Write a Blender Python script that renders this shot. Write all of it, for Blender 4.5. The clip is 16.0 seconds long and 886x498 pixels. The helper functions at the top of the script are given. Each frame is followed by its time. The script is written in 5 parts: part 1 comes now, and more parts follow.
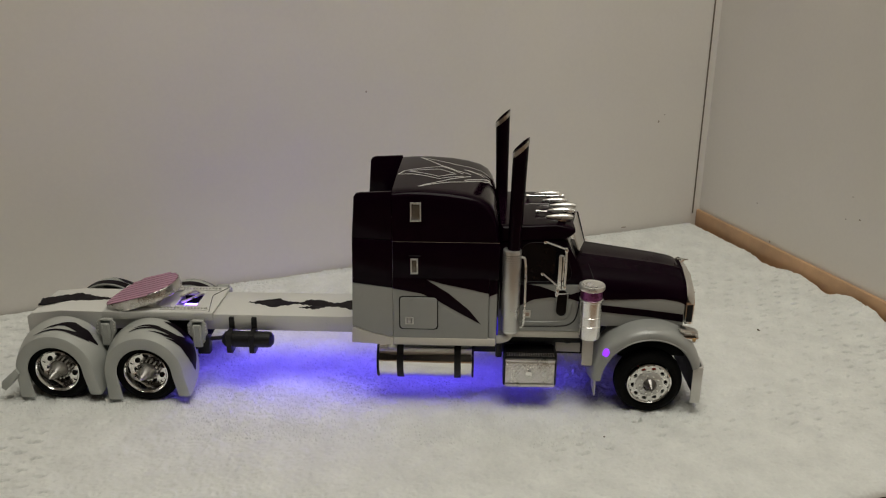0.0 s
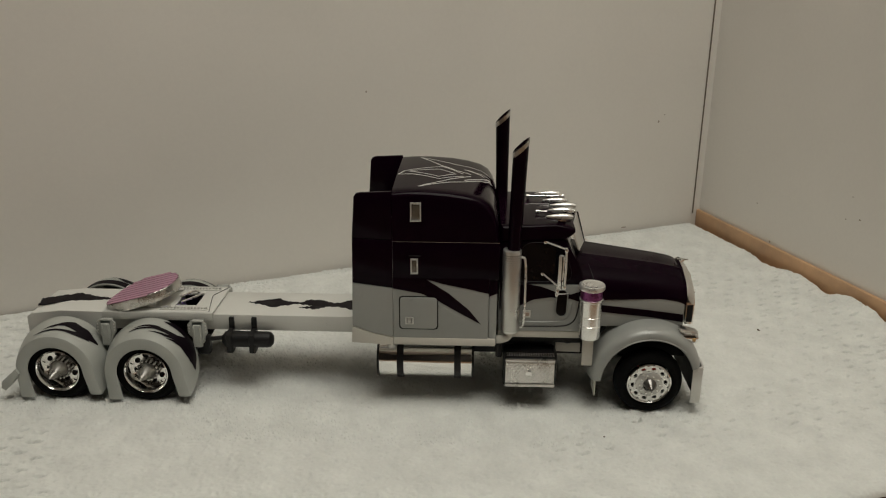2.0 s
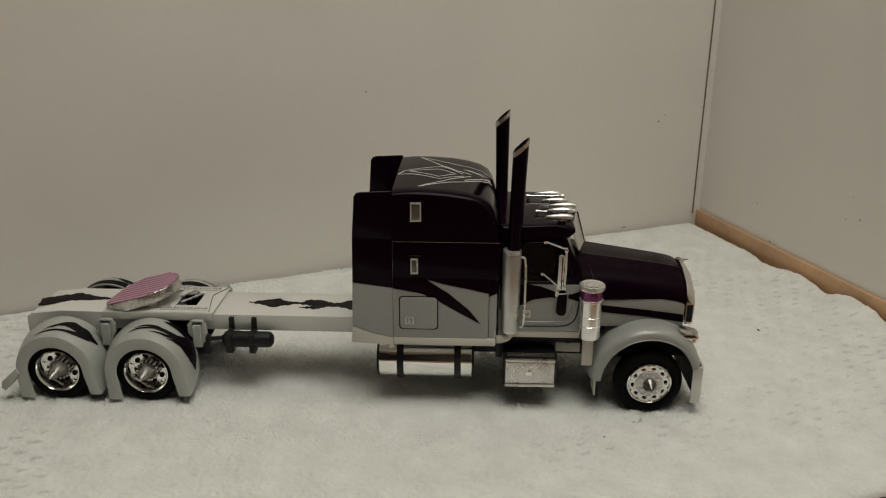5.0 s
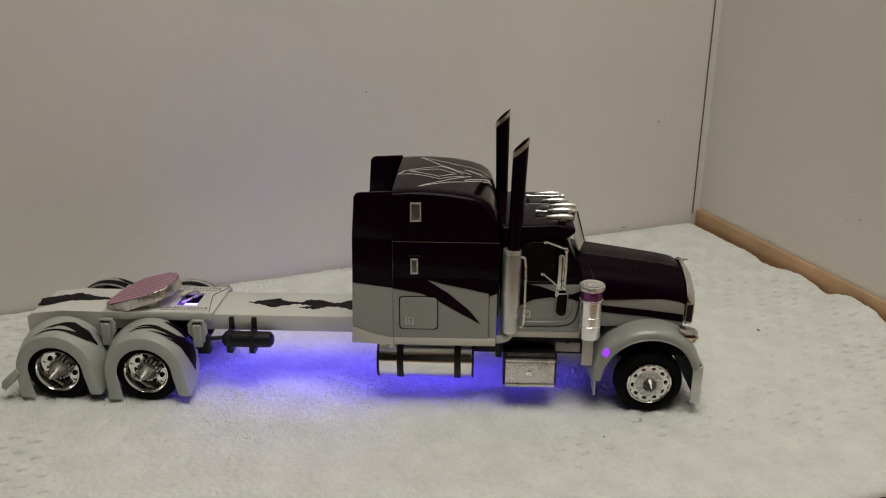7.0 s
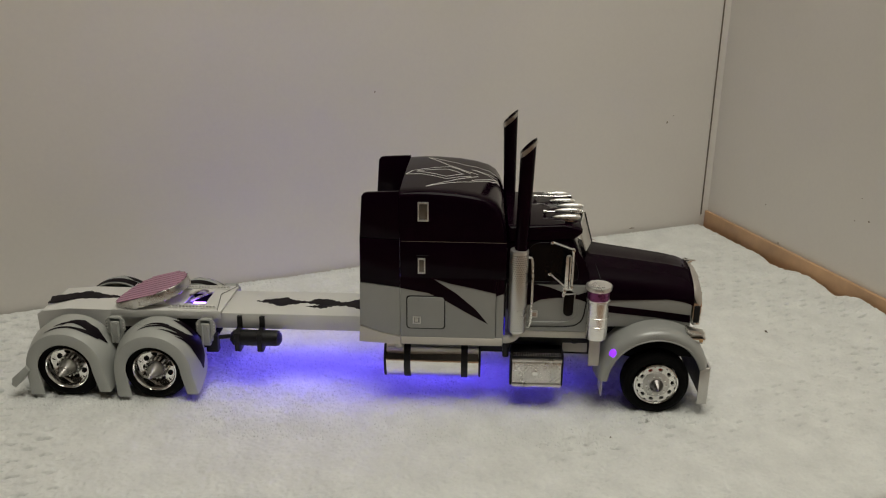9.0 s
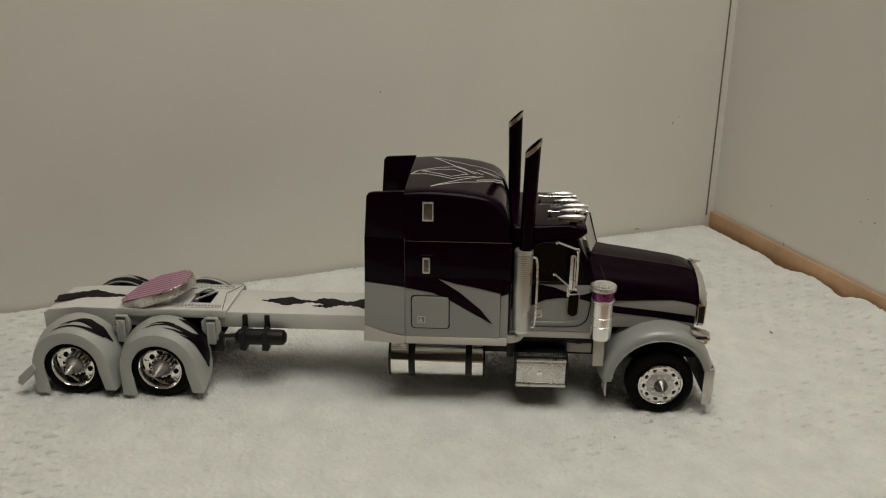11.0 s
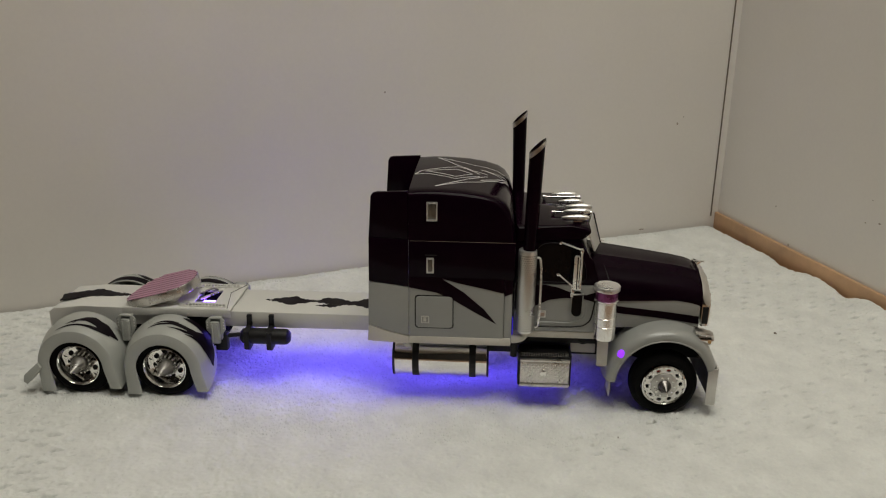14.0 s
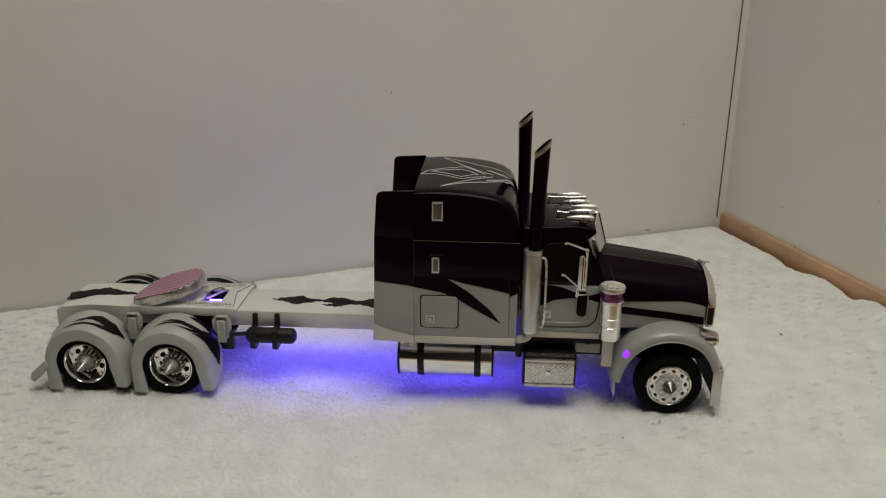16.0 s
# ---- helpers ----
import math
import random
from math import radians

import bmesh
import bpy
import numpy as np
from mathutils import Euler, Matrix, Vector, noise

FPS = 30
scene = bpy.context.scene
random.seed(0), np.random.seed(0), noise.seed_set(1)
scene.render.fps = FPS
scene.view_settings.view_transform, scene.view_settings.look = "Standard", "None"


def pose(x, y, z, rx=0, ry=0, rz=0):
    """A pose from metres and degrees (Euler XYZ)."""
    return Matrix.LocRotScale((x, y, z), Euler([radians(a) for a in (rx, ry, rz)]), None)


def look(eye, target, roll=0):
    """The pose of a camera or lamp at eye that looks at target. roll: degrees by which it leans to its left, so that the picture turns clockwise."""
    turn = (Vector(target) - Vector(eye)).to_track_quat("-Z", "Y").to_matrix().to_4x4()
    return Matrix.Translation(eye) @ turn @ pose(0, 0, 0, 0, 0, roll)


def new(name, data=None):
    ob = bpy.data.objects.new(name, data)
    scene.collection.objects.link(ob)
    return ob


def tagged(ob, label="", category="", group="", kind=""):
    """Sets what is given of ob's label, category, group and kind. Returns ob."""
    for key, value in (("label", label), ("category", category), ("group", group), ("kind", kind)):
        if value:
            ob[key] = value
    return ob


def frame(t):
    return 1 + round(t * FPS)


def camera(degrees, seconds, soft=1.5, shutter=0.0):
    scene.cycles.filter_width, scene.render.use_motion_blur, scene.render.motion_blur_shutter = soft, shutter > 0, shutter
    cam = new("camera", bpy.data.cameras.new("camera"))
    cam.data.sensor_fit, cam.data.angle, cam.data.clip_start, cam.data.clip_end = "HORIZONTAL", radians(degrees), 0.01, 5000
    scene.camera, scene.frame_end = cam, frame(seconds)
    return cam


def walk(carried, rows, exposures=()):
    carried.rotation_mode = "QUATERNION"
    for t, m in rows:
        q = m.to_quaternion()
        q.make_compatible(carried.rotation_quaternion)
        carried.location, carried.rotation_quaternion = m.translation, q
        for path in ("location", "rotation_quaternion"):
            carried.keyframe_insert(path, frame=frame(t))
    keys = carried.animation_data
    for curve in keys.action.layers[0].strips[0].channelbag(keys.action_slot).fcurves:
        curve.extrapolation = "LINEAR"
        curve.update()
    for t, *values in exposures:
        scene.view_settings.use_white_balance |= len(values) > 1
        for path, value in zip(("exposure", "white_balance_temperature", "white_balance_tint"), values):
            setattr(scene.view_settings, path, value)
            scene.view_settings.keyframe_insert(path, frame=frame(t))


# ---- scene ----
cam = camera(55.0, 16.0, soft=1.15)
# The camera stands, is nudged a little after 8.6 s and then drifts on towards a second pose.
FIRST = ((-0.2230, -1.0280, 0.5530), (-0.2860, 0.8520, -0.1270), 0.300)
LAST = ((-0.2181, -1.0365, 0.5530), (-0.3401, 0.8435, -0.1236), 0.397)
DRIFT = [(0.0, 0.0), (4.0, 0.0), (8.2, 0.0), (8.5, 0.0), (8.6, 0.0), (8.8, 0.175), (9.0, 0.345), (9.2, 0.405), (9.6, 0.455), (10.4, 0.522), (11.5, 0.590), (12.0, 0.605), (12.5, 0.640),
         (13.0, 0.668), (13.5, 0.677), (14.0, 0.750), (14.5, 0.800), (15.0, 0.880), (15.5, 1.0), (16.0, 1.0)]


def drifted(f):
    eye, target = (Vector(a).lerp(Vector(b), f) for a, b in zip(FIRST[:2], LAST[:2]))
    return look(eye, target, FIRST[2] + (LAST[2] - FIRST[2]) * f)


walk(cam, [(t, drifted(f)) for t, f in DRIFT])

# ---- world and light ----
world = bpy.data.worlds.new("room_dark")
scene.world = world
world.use_nodes = True
world.node_tree.nodes["Background"].inputs[0].default_value = (0.02, 0.018, 0.016, 1)
world.node_tree.nodes["Background"].inputs[1].default_value = 0.3


def ceiling_lamp(x, y, z, size, watts, colour):
    data = bpy.data.lights.new("ceiling_lamp", "AREA")
    data.shape, data.size, data.energy, data.color = "DISK", size, watts, colour
    ob = new("ceiling_lamp", data)
    ob.location = (x, y, z)
    return ob


ceiling_lamp(0.0, -0.70, 2.36, 1.5, 28.4, (1.0, 0.979, 0.883))


# ---- materials ----
def nodes_of(name):
    m = bpy.data.materials.new(name)
    m.use_nodes = True
    nt = m.node_tree
    return m, nt, nt.nodes["Principled BSDF"]


def material(name, colour, rough=0.5, metal=0.0, coat=0.0, vary=0.12, grain=400, stain=18, bump=0.0, rvary=0.08, tint=None, coat_rough=0.08, spec=0.5, coat_ior=1.5):
    """A surface with fine grain and broad stains in colour and gloss, and a little relief."""
    m, nt, b = nodes_of(name)
    n, k = nt.nodes, nt.links
    co = n.new("ShaderNodeTexCoord")
    fine, broad = n.new("ShaderNodeTexNoise"), n.new("ShaderNodeTexNoise")
    for node, scale in ((fine, grain), (broad, stain)):
        node.inputs["Scale"].default_value = scale
        node.inputs["Detail"].default_value = 5
        k.new(co.outputs["Object"], node.inputs["Vector"])
    both = n.new("ShaderNodeMath")
    both.operation = "MULTIPLY_ADD"
    k.new(fine.outputs[0], both.inputs[0])
    both.inputs[1].default_value = 0.4
    k.new(broad.outputs[0], both.inputs[2])
    spread = n.new("ShaderNodeMapRange")
    spread.inputs["From Min"].default_value, spread.inputs["From Max"].default_value = 0.45, 0.95
    k.new(both.outputs[0], spread.inputs["Value"])
    mix = n.new("ShaderNodeMix")
    mix.data_type = "RGBA"
    t = tint or (1, 1, 1)
    mix.inputs["A"].default_value = (*[c * (1 - vary) for c in colour], 1)
    mix.inputs["B"].default_value = (*[min(1, c * (1 + vary) * s) for c, s in zip(colour, t)], 1)
    k.new(spread.outputs[0], mix.inputs["Factor"])
    k.new(mix.outputs["Result"], b.inputs["Base Color"])
    gloss = n.new("ShaderNodeMapRange")
    gloss.inputs["To Min"].default_value, gloss.inputs["To Max"].default_value = max(0.02, rough - rvary), min(1, rough + rvary)
    k.new(spread.outputs[0], gloss.inputs["Value"])
    k.new(gloss.outputs[0], b.inputs["Roughness"])
    b.inputs["Metallic"].default_value = metal
    b.inputs["Coat Weight"].default_value = coat
    b.inputs["Coat Roughness"].default_value = coat_rough
    b.inputs["Specular IOR Level"].default_value = spec
    b.inputs["Coat IOR"].default_value = coat_ior
    if bump:
        bp = n.new("ShaderNodeBump")
        bp.inputs["Strength"].default_value = bump
        bp.inputs["Distance"].default_value = 0.001
        k.new(fine.outputs[0], bp.inputs["Height"])
        k.new(bp.outputs[0], b.inputs["Normal"])
    return m


def glow(name, colour, strength):
    m, nt, b = nodes_of(name)
    b.inputs["Base Color"].default_value = (*colour, 1)
    b.inputs["Emission Color"].default_value = (*colour, 1)
    b.inputs["Emission Strength"].default_value = strength
    return m


WALL = material("wall_paint", (0.73, 0.695, 0.645), 0.6, vary=0.035, grain=160, stain=3, bump=0.08)
# near-black colour puts the dimness of the room into its unseen walls
DIMMED_WALL = material("dimmed_room_wall", (0.035, 0.030, 0.026), 0.8, vary=0.1, grain=60, stain=2)
CEILING = material("ceiling_paint", (0.75, 0.72, 0.68), 0.9, vary=0.03, grain=120, stain=2)
WOOD = material("oak_laminate", (0.54, 0.33, 0.185), 0.45, vary=0.18, grain=60, stain=14, bump=0.1)
FLOOR = material("brown_laminate", (0.27, 0.16, 0.09), 0.4, vary=0.3, grain=90, stain=10, bump=0.1)
TOWEL = material("white_terry", (0.715, 0.722, 0.690), 0.95, vary=0.09, grain=300, stain=24, bump=0.7, spec=0.1)
PURPLE = material("black_purple_paint", (0.0058, 0.0011, 0.0046), 0.5, 0.0, coat=1.0, vary=0.25, grain=900, stain=30, coat_rough=0.13, rvary=0.05, spec=0.0, coat_ior=1.16)
BLACKPAINT = material("black_graphic", (0.005, 0.0025, 0.005), 0.45, spec=0.12, vary=0.2, grain=800, stain=40)
BODY_GREY = material("grey_body_paint", (0.318, 0.324, 0.305), 0.34, coat=0.35, vary=0.06, grain=900, stain=22, coat_rough=0.2)
GREY = material("blue_grey_paint", (0.385, 0.395, 0.366), 0.34, coat=0.35, vary=0.06, grain=900, stain=22, coat_rough=0.2)
CREAM = material("cream_plastic", (0.62, 0.59, 0.53), 0.45, vary=0.05, grain=500, stain=30, bump=0.05)
DECK = material("white_deck_paint", (0.65, 0.645, 0.605), 0.35, coat=0.2, vary=0.05, grain=500, stain=20, coat_rough=0.25)
CHROME = material("chrome_plate", (0.86, 0.85, 0.83), 0.09, 1.0, vary=0.05, grain=300, stain=40, rvary=0.05)
GUNMETAL = material("dark_gunmetal", (0.20, 0.19, 0.18), 0.28, 1.0, vary=0.12, grain=500, stain=60)
SOFT_CHROME = material("soft_chrome", (0.84, 0.83, 0.80), 0.30, 0.80, vary=0.06, grain=400, stain=40)
POLISHED = material("polished_aluminium", (0.85, 0.84, 0.82), 0.20, 0.9, vary=0.06, grain=400, stain=40)
STEEL = material("brushed_steel", (0.62, 0.60, 0.57), 0.30, 1.0, vary=0.12, grain=900, stain=60, bump=0.15)
CONE = material("turned_aluminium", (0.62, 0.60, 0.57), 0.30, 1.0, vary=0.06, grain=900, stain=60, bump=0.05)
SILVER = material("silver_plastic", (0.62, 0.61, 0.58), 0.35, 0.55, vary=0.08, grain=500, stain=60)
RUBBER = material("black_rubber", (0.0032, 0.0031, 0.0031), 0.75, vary=0.3, grain=500, stain=50, bump=0.3, spec=0.10)
BLACK = material("black_plastic", (0.006, 0.0055, 0.006), 0.5, vary=0.25, grain=500, stain=40, bump=0.1, spec=0.35)
GLASS = material("dark_window", (0.004, 0.0035, 0.0045), 0.10, spec=0.15, vary=0.1, grain=80, stain=12, rvary=0.02)
AMBERGLASS = material("smoked_window", (0.16, 0.145, 0.12), 0.15, 0.5, vary=0.2, grain=80, stain=40)
PINK_BASE = material("pink_violet_plate", (0.17, 0.06, 0.11), 0.5, 0.2, vary=0.15, grain=400, stain=30)
PINK = material("pink_violet_ribbed", (0.46, 0.25, 0.34), 0.5, 0.2, vary=0.12, grain=400, stain=30)
VIOLET = material("violet_anodised", (0.20, 0.045, 0.16), 0.28, 0.6, vary=0.2, grain=400, stain=50)
PINSTRIPE = material("silver_pinstripe", (0.60, 0.60, 0.57), 0.35, 0.3, vary=0.1, grain=500, stain=60)
ORANGE = material("orange_lens", (0.55, 0.34, 0.15), 0.25, vary=0.15, grain=300, stain=60)
RED = material("red_caliper", (0.42, 0.05, 0.035), 0.45, vary=0.2, grain=400, stain=80)
COPPER = material("copper_plastic", (0.42, 0.32, 0.26), 0.4, 0.4, vary=0.15, grain=400, stain=80)
# brown for the shaded corner gap, and for the body seam and lint
SHADE_SEAM_LINT = material("corner_shade_seam_lint", (0.16, 0.125, 0.095), 0.8, vary=0.3, grain=300, stain=40)
SCUFF = material("scuff_mark", (0.36, 0.31, 0.26), 0.8, vary=0.2, grain=600, stain=90)
BLUE = glow("blue_led", (0.125, 0.080, 1.0), 21)
BLUE_SPOT = glow("violet_glow_spot", (0.24, 0.03, 0.85), 1.4)
BLUE_GAP_GLOW = glow("dim_blue_gap_glow", (0.03, 0.015, 0.6), 0.8)
BLUE_WHITE = glow("blue_white_led", (0.24, 0.11, 1.0), 11)


# ---- mesh helpers ----
def finish(bm, name, mat, sharp=38):
    bmesh.ops.recalc_face_normals(bm, faces=bm.faces)
    me = bpy.data.meshes.new(name)
    bm.to_mesh(me)
    bm.free()
    me.materials.append(mat)
    me.polygons.foreach_set("use_smooth", [True] * len(me.polygons))
    me.set_sharp_from_angle(angle=radians(sharp))
    return me


def part(name, bm, mat, parent, label="", sharp=38):
    ob = new(name, finish(bm, name, mat, sharp))
    ob.parent = parent
    return tagged(ob, label)


def thing(name, bm, mat, label, category, kind="", sharp=38):
    return tagged(new(name, finish(bm, name, mat, sharp)), label, category, kind=kind)


def box(bm, x0, x1, y0, y1, z0, z1, bevel=0.0, seg=2):
    r = bmesh.ops.create_cube(bm, size=1)["verts"]
    for v in r:
        v.co = (x0 + (v.co.x + 0.5) * (x1 - x0), y0 + (v.co.y + 0.5) * (y1 - y0), z0 + (v.co.z + 0.5) * (z1 - z0))
    if bevel:
        es = {e for v in r for e in v.link_edges}
        bmesh.ops.bevel(bm, geom=list(es), offset=bevel, segments=seg, profile=0.5, affect="EDGES")
    return bm


def prism(bm, pts, axis, d0, d1, bevel=0.0, seg=2):
    """A flat outline pushed from d0 to d1 along axis: 'y' takes (x, z), 'z' takes (x, y), 'x' takes (y, z)."""
    def at(p, d):
        return {"y": (p[0], d, p[1]), "z": (p[0], p[1], d), "x": (d, p[0], p[1])}[axis]
    a = [bm.verts.new(at(p, d0)) for p in pts]
    b = [bm.verts.new(at(p, d1)) for p in pts]
    f0, f1 = bm.faces.new(a), bm.faces.new(b[::-1])
    for i in range(len(pts)):
        j = (i + 1) % len(pts)
        bm.faces.new((a[i], b[i], b[j], a[j]))
    if bevel:
        bmesh.ops.bevel(bm, geom=list(set(f0.edges) | set(f1.edges)), offset=bevel, segments=seg, profile=0.5, affect="EDGES")
    return bm


def lathe(bm, profile, centre, axis, seg=32, closed=False, squash=1.0):
    """Turns (radius, height) pairs round an axis through centre."""
    u, w = {"x": ((0, 1, 0), (0, 0, 1)), "y": ((1, 0, 0), (0, 0, 1)), "z": ((1, 0, 0), (0, 1, 0))}[axis]
    n = {"x": (1, 0, 0), "y": (0, 1, 0), "z": (0, 0, 1)}[axis]
    u, w, n, c = Vector(u), Vector(w), Vector(n), Vector(centre)
    rings = []
    for r, h in profile:
        if r < 1e-6:
            rings.append([bm.verts.new(c + n * h)])
        else:
            rings.append([bm.verts.new(c + n * h + u * r * math.cos(6.283185 * i / seg) + w * r * squash * math.sin(6.283185 * i / seg)) for i in range(seg)])
    pairs = list(zip(rings, rings[1:])) + ([(rings[-1], rings[0])] if closed else [])
    for a, b in pairs:
        for i in range(seg):
            j = (i + 1) % seg
            if len(a) == 1 and len(b) == 1:
                continue
            if len(a) == 1:
                bm.faces.new((a[0], b[i], b[j]))
            elif len(b) == 1:
                bm.faces.new((a[i], b[0], a[j]))
            else:
                bm.faces.new((a[i], b[i], b[j], a[j]))
    if not closed:
        for ring in (rings[0], rings[-1]):
            if len(ring) > 2:
                bm.faces.new(ring)
    return bm


def tube(bm, pts, r, seg=10):
    """A round bar along a line of points."""
    pts = [Vector(p) for p in pts]
    rings = []
    for i, p in enumerate(pts):
        d = (pts[min(i + 1, len(pts) - 1)] - pts[max(i - 1, 0)]).normalized()
        u = d.cross(Vector((0.31, 0.2, 0.93))).normalized()
        w = d.cross(u)
        rr = r[i] if isinstance(r, (list, tuple)) else r
        rings.append([bm.verts.new(p + rr * (u * math.cos(6.283185 * k / seg) + w * math.sin(6.283185 * k / seg))) for k in range(seg)])
    for a, b in zip(rings, rings[1:]):
        for k in range(seg):
            j = (k + 1) % seg
            bm.faces.new((a[k], b[k], b[j], a[j]))
    bm.faces.new(rings[0])
    bm.faces.new(rings[-1][::-1])
    return bm


def bend(pts, n=5):
    """Rounds the corners of a line of points."""
    out = [Vector(pts[0])]
    for a, b, c in zip(pts, pts[1:], pts[2:]):
        a, b, c = Vector(a), Vector(b), Vector(c)
        p, q = b.lerp(a, 0.35), b.lerp(c, 0.35)
        out += [p.lerp(b, t).lerp(b.lerp(q, t), t) for t in [i / n for i in range(n + 1)]]
    return out + [Vector(pts[-1])]


def grid_shell(bm, rows, thick):
    """A sheet through rows of points, given thickness."""
    vs = [[bm.verts.new(p) for p in row] for row in rows]
    fs = [bm.faces.new((a[i], a[i + 1], b[i + 1], b[i])) for a, b in zip(vs, vs[1:]) for i in range(len(a) - 1)]
    if thick:
        bmesh.ops.recalc_face_normals(bm, faces=fs)
        bmesh.ops.solidify(bm, geom=fs, thickness=thick)
    return bm


def empty(name, label, category, at=(0, 0, 0)):
    ob = new(name)
    ob.location = at
    ob.empty_display_size = 0.02
    return tagged(ob, label, category)


# ---- the room: corner of two white walls, oak skirting, floor ----
CORNER = Vector((0.241, 0.699, 0))
E1 = Vector((-0.9165, -0.400, 0))
E2 = Vector((0.400, -0.9165, 0))
FLOOR_Z = -0.014


def room(a, b, z):
    """A place a metres from the side wall and b metres from the back wall."""
    return CORNER + E1 * a + E2 * b + Vector((0, 0, z))


# the side wall stands a few degrees off square to the back wall
SKEW = 0.0666


def slab(name, a0, a1, b0, b1, z0, z1, mat, label, category, bevel=0.0, kind="structure", skew=0.0):
    bm = bmesh.new()
    box(bm, a0, a1, b0, b1, z0, z1, bevel)
    for v in bm.verts:
        v.co = room(v.co.x + skew * v.co.y, v.co.y, v.co.z)
    return thing(name, bm, mat, label, category, kind)


slab("wall_back", -0.14, 3.6, -0.12, 0.0, -0.05, 2.40, WALL, "plain off-white painted wall behind the model truck", "wall")
slab("wall_side", -0.150, -0.020, 0.0, 3.4, -0.05, 2.40, WALL, "off-white painted side wall above an oak skirting", "wall", skew=SKEW)
# two unseen walls, coloured near-black so that the truck mirrors a dim room
slab("wall_left", 3.6, 3.72, -0.12, 3.4, -0.05, 2.40, DIMMED_WALL, "unseen wall coloured near-black to stand in for a dim room", "wall")
slab("wall_front", -0.14, 3.72, 3.4, 3.52, -0.05, 2.40, DIMMED_WALL, "unseen wall coloured near-black to stand in for a dim room", "wall")
slab("ceiling", -0.14, 3.72, -0.12, 3.52, 2.40, 2.5, CEILING, "plain white painted ceiling", "ceiling")
slab("floor", -0.14, 3.72, -0.12, 3.52, -0.08, FLOOR_Z, FLOOR, "brown wood laminate floor", "floor")
slab("baseboard", -0.0196, -0.0115, 0.0005, 3.4, FLOOR_Z, 0.0258, WOOD, "oak wood skirting board along the side wall", "baseboard", 0.0022, skew=SKEW)
# a dark strip on the wall face stands in for the corner gap's shade
slab("corner_gap_shade", -0.0036, -0.0012, 0.0003, 0.0018, 0.018, 2.40, SHADE_SEAM_LINT, "thin dark strip standing in for shade in the wall corner gap", "trim")


def scuff(a, z, w, h, seed, on_side=False, b=0.0):
    rnd = random.Random(seed)
    n = 11
    pts = [((w * (0.6 + 0.5 * rnd.random())) * math.cos(6.283 * i / n), (h * (0.6 + 0.5 * rnd.random())) * math.sin(6.283 * i / n)) for i in range(n)]
    bm = bmesh.new()
    prism(bm, pts, "y", 0.0, 0.0004)
    for v in bm.verts:
        v.co = room(-0.0198 + SKEW * b + v.co.y, b + v.co.x, z + v.co.z) if on_side else room(a - v.co.x, 0.0001 + v.co.y, z + v.co.z)
    return thing("wall_scuff", bm, SCUFF, "small dark scuff mark on the white wall", "scuff", "structure")


scuff(0.703, 0.312, 0.0016, 0.0022, 1)
scuff(0.103, 0.2195, 0.0022, 0.0030, 2)
scuff(0.09, 0.232, 0.0015, 0.001, 5)
scuff(0.0, 0.0285, 0.0022, 0.0024, 20, True, 0.2277)
scuff(0.0, 0.0892, 0.0016, 0.0018, 21, True, 0.1788)
scuff(0.0, 0.1335, 0.0022, 0.0020, 22, True, 0.4302)
scuff(0.0, 0.1263, 0.0014, 0.0014, 23, True, 0.4006)
scuff(0.0, 0.1661, 0.0014, 0.0010, 24, True, 0.4079)
scuff(0.165, 0.006, 0.007, 0.0016, 6)


# ---- the bath mat ----
def smooth_noise(a, b, cell, seed):
    """Soft random hills, a cell in metres across."""
    rng = np.random.RandomState(seed)
    tab = rng.rand(96, 96)
    u, v = a / cell + 40, b / cell + 40
    i, j = np.floor(u).astype(int), np.floor(v).astype(int)
    fu, fv = u - i, v - j
    fu, fv = fu * fu * (3 - 2 * fu), fv * fv * (3 - 2 * fv)
    i0, i1, j0, j1 = i % 96, (i + 1) % 96, j % 96, (j + 1) % 96
    return (tab[i0, j0] * (1 - fu) * (1 - fv) + tab[i1, j0] * fu * (1 - fv) + tab[i0, j1] * (1 - fu) * fv + tab[i1, j1] * fu * fv) - 0.5


EDGE_B = (0.0, 0.042, 0.10, 0.15, 0.20, 0.247, 0.276, 0.309, 0.338, 0.367, 0.397, 0.408, 0.427, 0.451, 0.482, 0.506, 0.529, 0.60, 0.75, 0.87)
EDGE_A = (0.002, 0.002, 0.005, 0.005, 0.007, 0.021, 0.020, 0.012, 0.014, 0.016, 0.022, 0.023, 0.020, 0.022, 0.024, 0.025, 0.029, 0.036, 0.046, 0.054)
# height of the rim where the mat rides up against the skirting
EDGE_Z = (0.001, 0.001, 0.001, 0.001, 0.001, 0.000, 0.001, 0.0045, 0.0078, 0.0045, 0.000, 0.000, 0.0080, 0.0145, 0.0145, 0.0135, 0.0040, 0.002, 0.001, 0.0)


